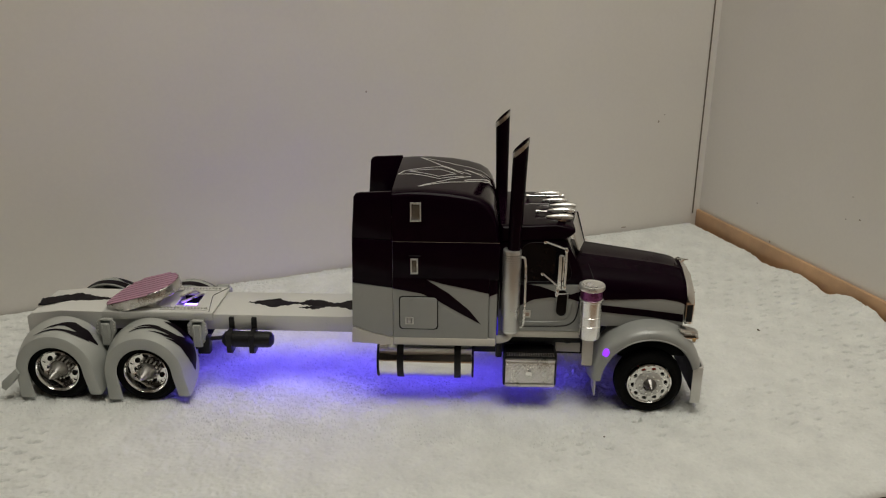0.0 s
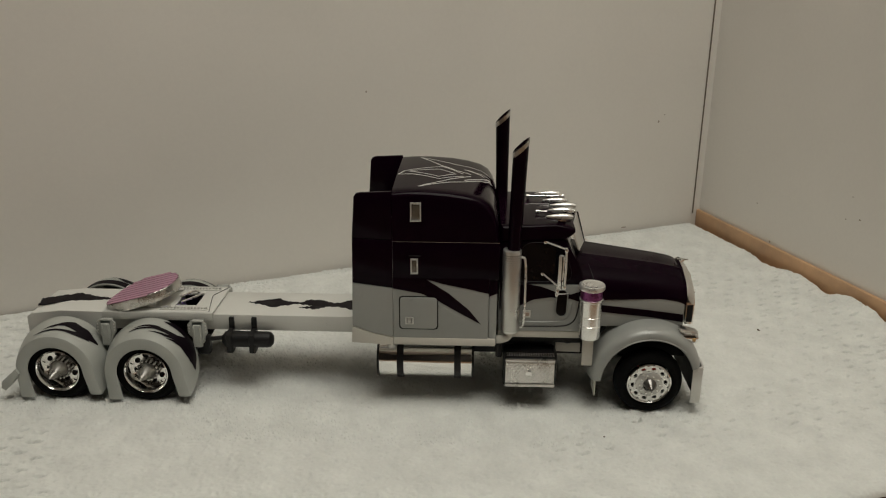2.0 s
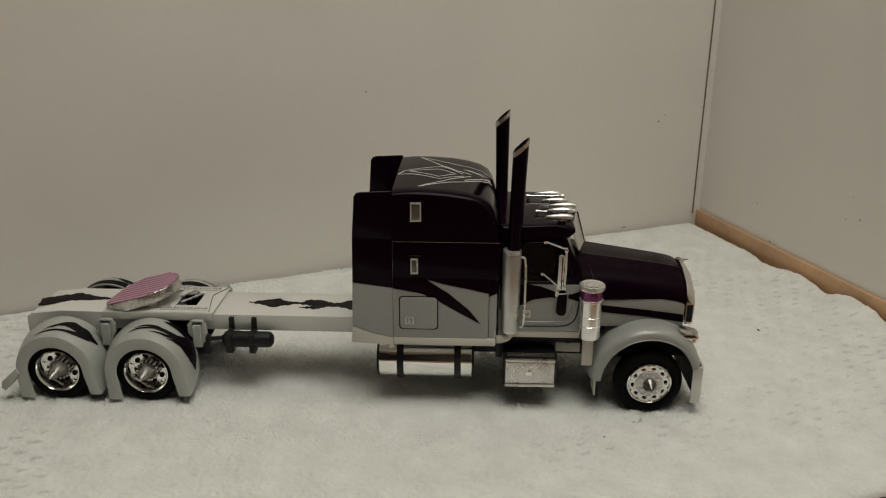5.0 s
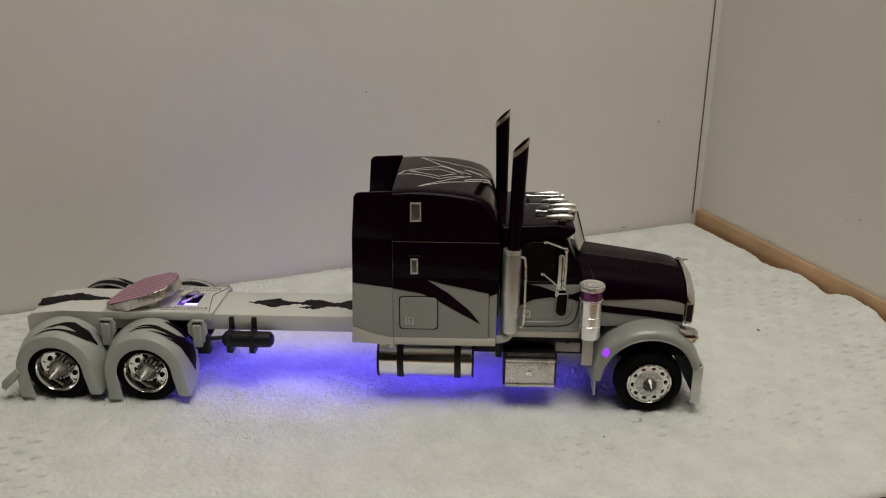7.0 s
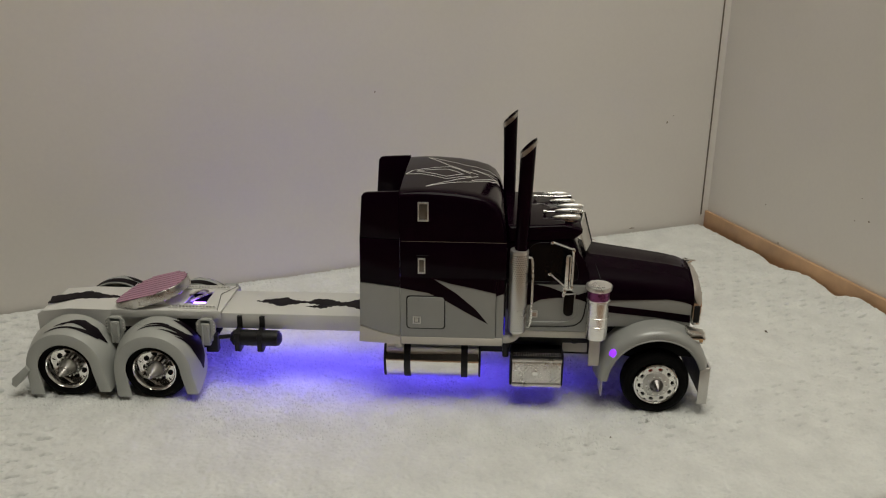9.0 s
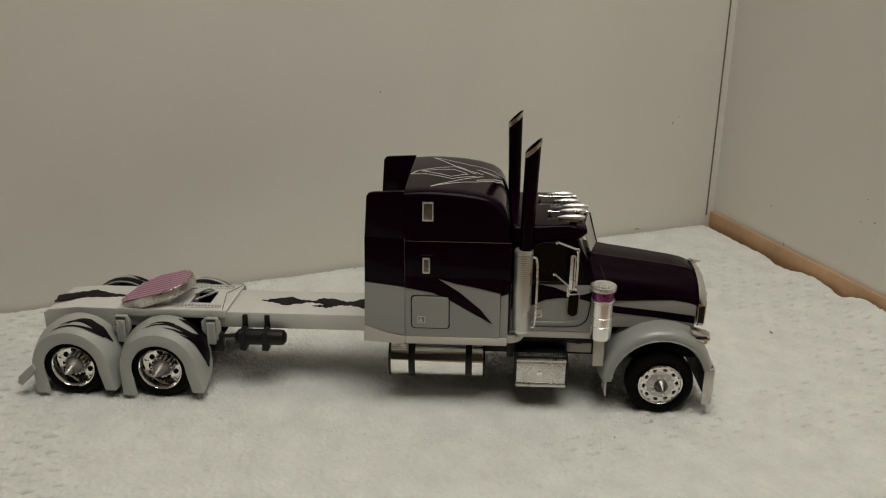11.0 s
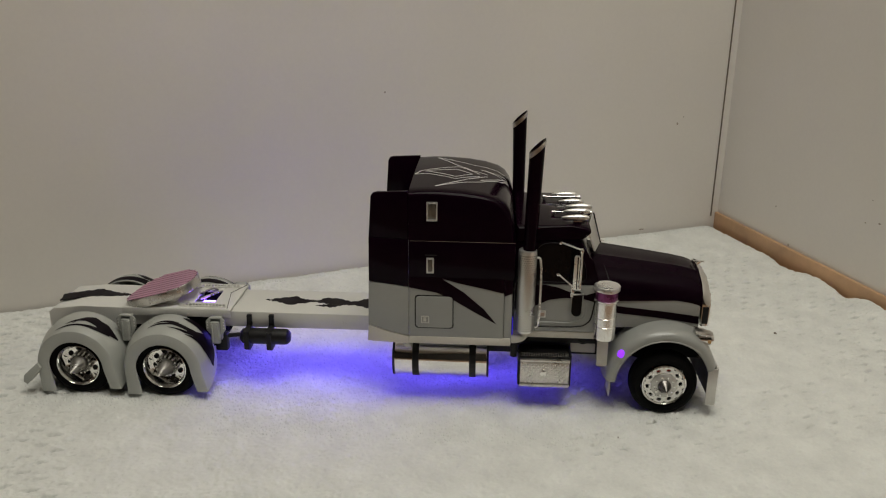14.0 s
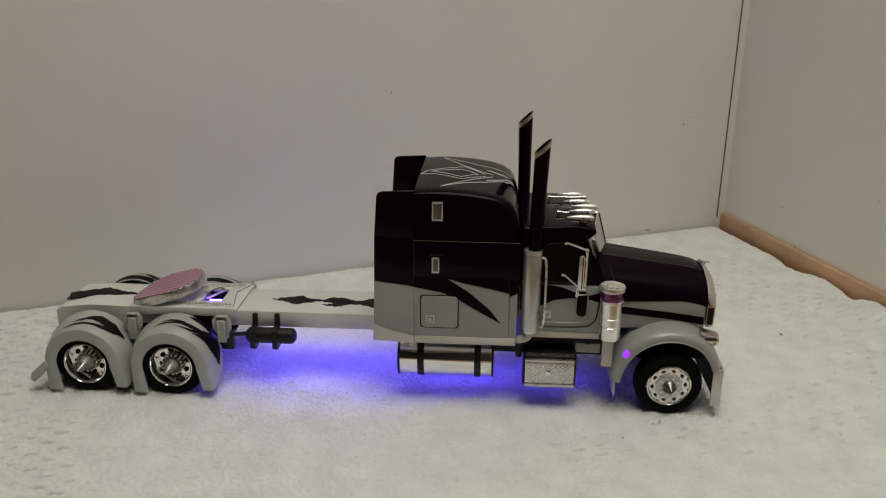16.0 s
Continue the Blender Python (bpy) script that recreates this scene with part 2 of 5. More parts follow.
def mat_height(a, b):
    z = 0.0020 * smooth_noise(a, b, 0.11, 1) + 0.0010 * smooth_noise(a, b, 0.028, 2) + 0.0017 * smooth_noise(a, b, 0.0075, 3) + 0.0020 * smooth_noise(a, b, 0.0036, 11)
    # a border of tufted dimples: along the front, along the side wall, and at the other end of the mat
    front = np.clip((b - 0.605) / 0.02, 0, 1) * np.clip((0.755 - b) / 0.03, 0, 1) * np.clip((a - 0.20) / 0.05, 0, 1) * np.clip((0.72 - a) / 0.06, 0, 1)
    side = np.clip((a - 0.03) / 0.03, 0, 1) * np.clip((0.26 - a) / 0.05, 0, 1) * np.clip((b - 0.09) / 0.05, 0, 1) * np.clip((0.70 - b) / 0.03, 0, 1)
    inner = 0.45 * np.exp(-(((b - 0.50 - 0.25 * (a - 0.33)) / 0.02) ** 2)) * np.clip((a - 0.22) / 0.03, 0, 1) * np.clip((0.40 - a) / 0.03, 0, 1)
    far_end = np.clip((a - 1.215) / 0.02, 0, 1)
    field = np.clip(front + 0.75 * side + inner + far_end, 0, 1) * np.clip(0.90 + 1.8 * smooth_noise(a, b, 0.06, 4), 0.15, 1)
    # staggered lattice: each row of dimples is shifted along the one before
    row = np.floor(b / 0.0180)
    shift = -0.42 * row
    col = np.floor(a / 0.0345 + shift)
    h1 = np.modf(np.abs(np.sin(row * 12.9898 + col * 78.233)) * 43758.5453)[0]
    h2 = np.modf(np.abs(np.sin(row * 39.346 + col * 11.135)) * 23421.631)[0]
    da = (a / 0.0345 + shift - col - 0.5) * 0.0345 + (h1 - 0.5) * 0.010
    db = (b / 0.0180 - row - 0.5) * 0.0180 + (h2 - 0.5) * 0.006 + da * 0.35 * (h1 - 0.5)
    # each dimple drops sharply at its far lip, and rises slowly towards the next tuft
    step = np.clip(db / 0.0008, 0, 1)
    dash = np.exp(-((da / (0.0050 + 0.0038 * h2)) ** 4)) * step * np.exp(-((np.maximum(db, 0) / 0.0019) ** 2))
    puff = np.exp(-((da / 0.011) ** 2)) * np.exp(-(((db + 0.0045) / 0.0050) ** 2))
    return z + field * (0.0022 * puff - 0.0145 * dash * (0.3 + 0.9 * h1))


def bath_mat():
    na, nb = 860, 1000
    s, t = np.meshgrid(np.linspace(0, 1, na), np.linspace(0, 1, nb))
    b = 0.005 + t * 0.847
    edge = np.interp(b, EDGE_B, EDGE_A) + 0.003 * smooth_noise(b * 0, b, 0.012, 9)
    a = edge + s * (1.50 - edge)
    b = b + 0.004 * smooth_noise(a, b * 0, 0.03, 10) * (t > 0.99)
    rise = np.interp(b, EDGE_B, EDGE_Z) * np.exp(-(((a - edge) / 0.030) ** 2))
    z = mat_height(a, b) - 0.0012 + rise
    # the rim rolls down to the floor
    rim = np.minimum(np.minimum(np.minimum((a - edge) / 0.008, (0.853 - b) / 0.012), (b - 0.0045) / 0.006), 1).clip(0, 1)
    z = (FLOOR_Z + 0.003) + (z - FLOOR_Z - 0.003) * np.sqrt(1 - (1 - rim) ** 2)
    xyz = np.stack([CORNER.x + E1.x * a + E2.x * b, CORNER.y + E1.y * a + E2.y * b, z], -1).reshape(-1, 3)
    k = np.arange(na * nb).reshape(nb, na)
    quads = np.stack([k[:-1, :-1], k[:-1, 1:], k[1:, 1:], k[1:, :-1]], -1).reshape(-1, 4)
    me = bpy.data.meshes.new("bath_mat")
    me.from_pydata(xyz.tolist(), [], quads.tolist())
    me.materials.append(TOWEL)
    me.polygons.foreach_set("use_smooth", [True] * len(me.polygons))
    ob = tagged(new("bath_mat", me), "thick white terry bath mat with tufted dimples on the floor", "bath mat")
    # the pile: pointed tufts round the tyres and along the wall
    rng = np.random.RandomState(7)
    spots = []
    for x in (0.001, -0.628, -0.741):
        for y in (-0.075, 0.075):
            spots.append((x + rng.randn(2600) * 0.030, y + rng.randn(2600) * 0.017))
    s = rng.rand(5200) * 1.2
    k = 0.009 + rng.rand(5200) * 0.012
    spots.append((CORNER.x + E1.x * (s + 0.02) + E2.x * k, CORNER.y + E1.y * (s + 0.02) + E2.y * k))
    # sparse raised fibres below the chassis
    spots.append((-0.57 + rng.rand(9000) * 0.52, -0.17 + rng.rand(9000) * 0.27))
    x, y = (np.concatenate(p) for p in zip(*spots))
    n = len(x)
    rx, ry = x - CORNER.x, y - CORNER.y
    z = mat_height(rx * E1.x + ry * E1.y, rx * E2.x + ry * E2.y) - 0.0020
    hgt, wid, turn = 0.0022 + 0.0018 * rng.rand(n), 0.0015 + 0.0010 * rng.rand(n), rng.rand(n) * 6.283
    v = np.empty((n, 5, 3))
    for i in range(4):
        v[:, i] = np.stack([x + wid * np.cos(turn + i * 1.5708), y + wid * np.sin(turn + i * 1.5708), z], -1)
    v[:, 4] = np.stack([x + rng.randn(n) * 0.0010, y + rng.randn(n) * 0.0010, z + hgt], -1)
    k = np.arange(n)[:, None, None] * 5
    tris = (k + np.array([[0, 1, 4], [1, 2, 4], [2, 3, 4], [3, 0, 4]])[None]).reshape(-1, 3)
    me = bpy.data.meshes.new("terry_surface")
    me.from_pydata(v.reshape(-1, 3).tolist(), [], tris.tolist())
    me.polygons.foreach_set("use_smooth", [True] * len(me.polygons))
    me.materials.append(TOWEL)
    pile = tagged(new("terry_surface", me), "short white terry pile", kind="stuff")
    pile.parent = ob


bath_mat()


def lint(x, y, size, seed):
    rnd = random.Random(seed)
    bm = bmesh.new()
    pts = [Vector((x, y, 0.0006))]
    for _ in range(4):
        pts.append(pts[-1] + Vector((rnd.uniform(-1, 1.4), rnd.uniform(-1, 1), rnd.uniform(-0.1, 0.35))) * size * 0.5)
    tube(bm, pts, [size * 0.10, size * 0.22, size * 0.26, size * 0.2, size * 0.06], 6)
    thing("lint", bm, SHADE_SEAM_LINT, "tiny dark lint speck lying on the white mat", "lint")


lint(0.2180, 0.1580, 0.0050, 1)
lint(-0.0610, -0.1480, 0.0026, 2)

# ---- the model truck ----
truck = empty("model_truck", "black-purple and grey toy tractor truck with blue underglow on white mat", "model truck")
HUB_Z = 0.0405
AXLES = (0.001, -0.628, -0.741)


def flat(name, pts, axis, d0, d1, mat, parent, label=""):
    bm = bmesh.new()
    prism(bm, pts, axis, d0, d1)
    return part(name, bm, mat, parent, label)


def ragged(pts, step, amp, seed):
    """An outline with small torn teeth."""
    rnd = random.Random(seed)
    out = []
    for p, q in zip(pts, pts[1:] + pts[:1]):
        d = math.dist(p, q)
        n = max(1, int(d / step))
        for i in range(n):
            f = i / n
            k = amp * (rnd.random() - 0.5) * (0 if i == 0 else 1)
            nx, ny = -(q[1] - p[1]) / d, (q[0] - p[0]) / d
            out.append((p[0] + (q[0] - p[0]) * f + nx * k, p[1] + (q[1] - p[1]) * f + ny * k))
    return out


# chassis: two closed box girders with a cross gap under the coupling
def chassis():
    bm = bmesh.new()
    prism(bm, [(-0.797, 0.062), (-0.797, 0.092), (-0.788, 0.0985), (-0.752, 0.1015), (-0.612, 0.1015), (-0.612, 0.078), (-0.752, 0.078), (-0.770, 0.062)], "y", -0.038, 0.038, 0.0018)
    rear = part("chassis_girder", bm, DECK, truck, "pale grey rear chassis box", 30)
    bm = bmesh.new()
    box(bm, -0.574, -0.312, -0.038, 0.038, 0.0785, 0.1005, 0.0018)
    front = part("chassis_girder", bm, DECK, truck, "white chassis box behind the sleeper", 30)
    flat("deck_graphic", ragged([(-0.787, -0.024), (-0.792, 0.000), (-0.748, 0.021), (-0.722, 0.010), (-0.694, 0.004), (-0.725, -0.003), (-0.757, -0.006)], 0.003, 0.0030, 1), "z", 0.1012, 0.1020, BLACKPAINT, rear, "black torn-edge diamond graphic")
    top = [(-0.516, 0.002), (-0.500, 0.008), (-0.480, 0.016), (-0.466, 0.009), (-0.447, 0.004), (-0.440, 0.012), (-0.425, 0.014), (-0.404, 0.005), (-0.394, 0.005), (-0.380, 0.015), (-0.366, 0.015)]
    low = [(-0.364, -0.016), (-0.377, -0.016), (-0.395, -0.006), (-0.408, -0.008), (-0.424, -0.017), (-0.446, -0.012), (-0.428, -0.006), (-0.450, -0.001), (-0.480, -0.012), (-0.498, -0.004)]
    flat("deck_graphic", ragged(top + low, 0.0026, 0.0042, 2), "z", 0.1001, 0.1009, BLACKPAINT, front, "black torn-edge diamond graphic")
    bm = bmesh.new()
    box(bm, -0.574, -0.320, -0.0300, 0.0300, 0.0768, 0.0783, 0.0004)
    part("frame_rail", bm, BLACK, truck, "dark inner frame rail")
    # coupling deck with a cut opening
    bm = bmesh.new()
    z0, z1 = 0.1018, 0.1045
    box(bm, -0.694, -0.606, -0.0425, 0.0425, z0, z1, 0.0006)
    box(bm, -0.6058, -0.579, 0.019, 0.0425, z0, z1, 0.0006)
    box(bm, -0.6058, -0.579, -0.0425, -0.019, z0, z1, 0.0006)
    box(bm, -0.5788, -0.551, -0.0425, 0.0425, z0, z1, 0.0006)
    deck = part("coupling_deck", bm, DECK, truck, "white coupling deck plate with a cut opening")
    for y in (-0.0445, 0.0435):
        bm = bmesh.new()
        box(bm, -0.694, -0.551, y, y + 0.001, 0.094, 0.1043, 0.0003)
        part("side_flange", bm, DECK, deck)
        for i in range(9):
            bm = bmesh.new()
            lathe(bm, [(0.0009, 0), (0.0008, -0.0005), (0, -0.0007)], (-0.686 + i * 0.0158, y, 0.0975), "y", 7)
            part("rivet", bm, SILVER, deck)
    for y in (-0.033, 0.033):
        bm = bmesh.new()
        box(bm, -0.622, -0.560, y - 0.0032, y + 0.0032, 0.1046, 0.1058, 0.0004)
        part("rivet_strip", bm, DECK, deck)
        for i in range(14):
            bm = bmesh.new()
            lathe(bm, [(0.0019, 0), (0.0019, 0.0010), (0.0012, 0.0021), (0, 0.0023)], (-0.6195 + i * 0.0044, y, 0.1057), "z", 8)
            part("rivet", bm, SILVER, deck)
    bm = bmesh.new()
    tube(bm, [(-0.600, -0.014, 0.106), (-0.580, 0.016, 0.106)], 0.0016, 8)
    tube(bm, [(-0.607, 0.004, 0.106), (-0.592, 0.018, 0.109), (-0.586, 0.021, 0.1055)], 0.0016, 8)
    part("release_lever", bm, STEEL, deck, "grey release lever")
    bm = bmesh.new()
    tube(bm, [(-0.552, 0.041, 0.105), (-0.566, 0.012, 0.1052), (-0.556, -0.041, 0.105)], 0.0004, 6)
    part("wire", bm, BLACK, deck, "thin dark wire")
    for s in (-1, 1):
        bm = bmesh.new()
        box(bm, -0.690, -0.610, s * 0.028 - 0.003, s * 0.028 + 0.003, 0.1045, 0.1070, 0.0008)
        part("slide_rail", bm, SILVER, deck)
    # inside of the gap, closed left and right
    bm = bmesh.new()
    for y in (-0.0375, 0.0345):
        box(bm, -0.611, -0.575, y, y + 0.003, 0.070, 0.1005)
    box(bm, -0.611, -0.575, -0.0345, 0.0345, 0.070, 0.0725)
    part("gap_housing", bm, BLACK, truck, "dark housing below the deck opening")


def coupling():
    bm = bmesh.new()
    out = []
    corners = [(-0.043, -0.030), (-0.038, -0.038), (-0.028, -0.0415), (-0.010, -0.0425), (0.008, -0.0405), (0.024, -0.035), (0.036, -0.026), (0.043, -0.014), (0.0455, -0.002), (0.0445, 0.010), (0.040, 0.022), (0.031, 0.033), (0.018, 0.0405), (0.000, 0.0425), (-0.016, 0.039), (-0.028, 0.029), (-0.037, 0.010), (-0.042, -0.012)]
    for p, q in zip(corners, corners[1:] + corners[:1]):
        out += [p, ((p[0] + q[0]) / 2 * 1.004, (p[1] + q[1]) / 2 * 1.004)]
    prism(bm, out, "z", -0.0125, 0.0, 0.0008)
    tilt = pose(-0.6510, -0.002, 0.1215, 0, -14.5, 0)
    bmesh.ops.transform(bm, matrix=tilt, verts=bm.verts)
    fw = part("coupling_plate", bm, STEEL, truck, "tilted round coupling plate with a brushed metal rim", 30)
    bm = bmesh.new()
    prism(bm, [(x * 0.97, y * 0.97) for x, y in out], "z", 0.0001, 0.0005)
    bmesh.ops.transform(bm, matrix=tilt, verts=bm.verts)
    part("pink_plate", bm, PINK_BASE, fw, "pink-violet top plate")
    for i in range(9):
        y = -0.0368 + i * 0.0092
        xs = []
        for p, q in zip(out, out[1:] + out[:1]):
            if (p[1] - y) * (q[1] - y) <= 0 and p[1] != q[1]:
                xs.append(p[0] + (q[0] - p[0]) * (y - p[1]) / (q[1] - p[1]))
        bm = bmesh.new()
        box(bm, min(xs) + 0.0016, max(xs) - 0.0016, y - 0.0033, y + 0.0033, 0.0003, 0.0008, 0.0002, 1)
        bmesh.ops.transform(bm, matrix=tilt, verts=bm.verts)
        part("pink_rib", bm, PINK, fw, "ribbed pink-violet top")
    bm = bmesh.new()
    box(bm, -0.668, -0.628, -0.030, 0.030, 0.1046, 0.1140, 0.001)
    part("coupling_bracket", bm, SILVER, fw)


chassis()
coupling()


# wheels
def wheel_common(x, side, outer, inner, front):
    """A tyre on its rim; side is -1 for the side that faces the room."""
    c = (x, 0, HUB_Z)
    s = side
    bm = bmesh.new()
    mid = (outer + inner) / 2
    lathe(bm, [(0.020, s * inner), (0.020, s * (mid + 0.002)), (0.012, s * (mid + 0.004)), (0, s * (mid + 0.004))], c, "y", 28)
    w = part("wheel", bm, BLACK, truck, "wheel with black rubber tyre")
    bm = bmesh.new()
    R = 0.0418
    prof = [(0.0282, s * (outer - 0.002)), (0.0300, s * (outer + 0.0004)), (0.0350, s * (outer + 0.001)), (0.0385, s * (outer - 0.001)), (0.0408, s * (outer - 0.0045)), (R, s * (outer - 0.008))]
    grooves = 4
    w0, w1 = outer - 0.008, inner + 0.008
    for g in range(grooves):
        p = w0 + (w1 - w0) * (g + 0.6) / (grooves + 0.2)
        d = 0.0008
        prof += [(R, s * (p + d)), (R - 0.002, s * (p + d * 0.6)), (R - 0.002, s * (p - d * 0.6)), (R, s * (p - d))]
    prof += [(R, s * w1), (0.0400, s * (inner + 0.003)), (0.0350, s * inner), (0.0282, s * (inner + 0.002))]
    lathe(bm, prof, c, "y", 56, closed=True)
    part("tyre", bm, RUBBER, w, "black rubber tyre", 30)
    return w, c


def holes_disc(bm, c, s, y, r_in, r_out, holes, hole_r, thick, phase=0.0, oval=1.0):
    """A flat ring plate with a ring of holes cut through it, built in sectors."""
    rm = (r_in + r_out) / 2
    for k in range(holes):
        a0 = 6.283185 * (k - 0.5) / holes + phase
        a1 = a0 + 6.283185 / holes
        am = (a0 + a1) / 2
        n = 16
        inner_ring, outer_ring = [], []
        for i in range(n):
            t = 6.283185 * i / n
            # hole outline
            hx, hz = hole_r * math.cos(t), hole_r * oval * math.sin(t)
            inner_ring.append((rm + hx, am + hz / rm))
            # sector outline met in the same direction
            dx, dz = math.cos(t), math.sin(t)
            ka = min((r_out - rm) / dx if dx > 1e-6 else ((rm - r_in) / -dx if dx < -1e-6 else 9), (a1 - am) * rm / abs(dz) if abs(dz) > 1e-6 else 9)
            outer_ring.append((rm + dx * ka, am + dz * ka / rm))
        def at(p, d):
            return bm.verts.new((c[0] + p[0] * math.cos(p[1]), s * (y - d), c[2] + p[0] * math.sin(p[1])))
        io = [at(p, 0) for p in inner_ring]
        oo = [at(p, 0) for p in outer_ring]
        ib = [at(p, thick) for p in inner_ring]
        for i in range(n):
            j = (i + 1) % n
            bm.faces.new((io[i], oo[i], oo[j], io[j]))
            bm.faces.new((io[i], ib[i], ib[j], io[j]))
    bmesh.ops.remove_doubles(bm, verts=bm.verts, dist=0.0002)


def rear_wheel(x, side):
    w, c = wheel_common(x, side, 0.0865, 0.048, False)
    s = side
    bm = bmesh.new()
    lathe(bm, [(0.0286, s * 0.0850), (0.0281, s * 0.0880), (0.0270, s * 0.0888), (0.0254, s * 0.0868), (0.0243, s * 0.0800), (0.0236, s * 0.0720), (0.0236, s * 0.0690), (0.0286, s * 0.0690)], c, "y", 48, closed=True)
    part("rim", bm, CHROME, w, "deep-dish chrome rim")
    bm = bmesh.new()
    holes_disc(bm, c, s, 0.0728, 0.0115, 0.0237, 8, 0.0034, 0.003, 0.2, 1.25)
    part("wheel_disc", bm, CHROME, w, "chrome disc with round hand holes")
    bm = bmesh.new()
    lathe(bm, [(0.0240, s * 0.0660), (0.0240, s * 0.0670), (0, s * 0.0670)], c, "y", 32)
    part("brake_drum", bm, BLACK, w, "dark brake drum behind the disc")
    bm = bmesh.new()
    box(bm, c[0] + 0.010, c[0] + 0.022, s * 0.0672 if s > 0 else -0.0690, s * 0.0690 if s > 0 else -0.0672, c[2] - 0.016, c[2] + 0.004, 0.001)
    part("caliper", bm, RED, w, "red brake caliper")
    bm = bmesh.new()
    lathe(bm, [(0.0140, s * 0.0715), (0.0140, s * 0.0760), (0.0128, s * 0.0785), (0.0100, s * 0.0795), (0.0100, s * 0.0810)], c, "y", 28)
    part("hub", bm, GUNMETAL, w, "dark metal hub")
    for i in range(16):
        a = 6.283185 * i / 16
        bm = bmesh.new()
        tube(bm, [(c[0] + 0.0131 * math.cos(a), s * 0.0745, c[2] + 0.0131 * math.sin(a)), (c[0] + 0.0131 * math.cos(a), s * 0.0828, c[2] + 0.0131 * math.sin(a))], 0.0013, 6)
        part("wheel_nut", bm, STEEL, w)
    bm = bmesh.new()
    lathe(bm, [(0.0098, s * 0.0800), (0.0108, s * 0.0815), (0.0108, s * 0.0845), (0.0102, s * 0.0860), (0.0008, s * 0.1085), (0, s * 0.1088)], c, "y", 32)
    part("spike_cap", bm, CONE, w, "pointed brushed metal hub cap")


def front_wheel(x, side):
    w, c = wheel_common(x, side, 0.0880, 0.062, True)
    s = side
    bm = bmesh.new()
    lathe(bm, [(0.0270, s * 0.0850), (0.0272, s * 0.0885), (0.0258, s * 0.0895), (0.0246, s * 0.0885), (0.0240, s * 0.0860), (0.0240, s * 0.0810), (0.0270, s * 0.0800)], c, "y", 48, closed=True)
    part("rim", bm, CHROME, w, "bright silver rim")
    bm = bmesh.new()
    holes_disc(bm, c, s, 0.0872, 0.0160, 0.0244, 10, 0.0021, 0.004, 0.1, 1.4)
    part("wheel_disc", bm, SOFT_CHROME, w, "silver disc with oval hand holes")
    bm = bmesh.new()
    lathe(bm, [(0.0240, s * 0.0795), (0.0240, s * 0.0810), (0, s * 0.0810)], c, "y", 32)
    part("brake_drum", bm, BLACK, w, "dark brake drum behind the disc")
    bm = bmesh.new()
    box(bm, c[0] - 0.016, c[0] + 0.010, s * 0.0815 if s > 0 else -0.0850, s * 0.0850 if s > 0 else -0.0815, c[2] + 0.013, c[2] + 0.023, 0.001)
    part("caliper", bm, RED, w, "red brake caliper")
    bm = bmesh.new()
    lathe(bm, [(0.0166, s * 0.0845), (0.0163, s * 0.0886), (0.0150, s * 0.0897), (0.0080, s * 0.0906), (0, s * 0.0906)], c, "y", 32)
    part("hub", bm, SILVER, w)
    for i in range(10):
        a = 6.283185 * i / 10
        bm = bmesh.new()
        lathe(bm, [(0.0012, s * 0.0895), (0.0012, s * 0.0918), (0, s * 0.0921)], (c[0] + 0.0122 * math.cos(a), 0, c[2] + 0.0122 * math.sin(a)), "y", 7)
        part("wheel_nut", bm, CHROME, w)
    bm = bmesh.new()
    lathe(bm, [(0.0084, s * 0.0900), (0.0084, s * 0.0925), (0.0072, s * 0.0940), (0.0010, s * 0.1055), (0, s * 0.1058)], c, "y", 24)
    part("spike_cap", bm, GUNMETAL, w, "short pointed dark metal hub cap")


for side in (-1, 1):
    front_wheel(AXLES[0], side)
    rear_wheel(AXLES[1], side)
    rear_wheel(AXLES[2], side)
for x in AXLES:
    bm = bmesh.new()
    tube(bm, [(x, -0.07, HUB_Z), (x, -0.02, HUB_Z), (x, 0.02, HUB_Z), (x, 0.07, HUB_Z)], 0.006, 12)
    lathe(bm, [(0.0, -0.012), (0.012, -0.010), (0.016, 0), (0.012, 0.010), (0.0, 0.012)], (x, 0, HUB_Z + 0.002), "y", 16)
    part("axle", bm, BLACK, truck, "dark axle")
bm = bmesh.new()
tube(bm, [(-0.62, 0, 0.045), (-0.600, 0, 0.054), (-0.570, 0, 0.066), (-0.556, 0, 0.074)], 0.0045, 10)
part("drive_shaft", bm, BLACK, truck, "dark drive shaft")

# rear fenders: barrels over each wheel
SECTION = [(-0.0925, 0.0348), (-0.0940, 0.0355), (-0.0947, 0.0400), (-0.0946, 0.0470), (-0.0934, 0.0496), (-0.0870, 0.0520), (-0.0785, 0.0545), (-0.0705, 0.0563), (-0.0600, 0.0568), (-0.0490, 0.0555)]


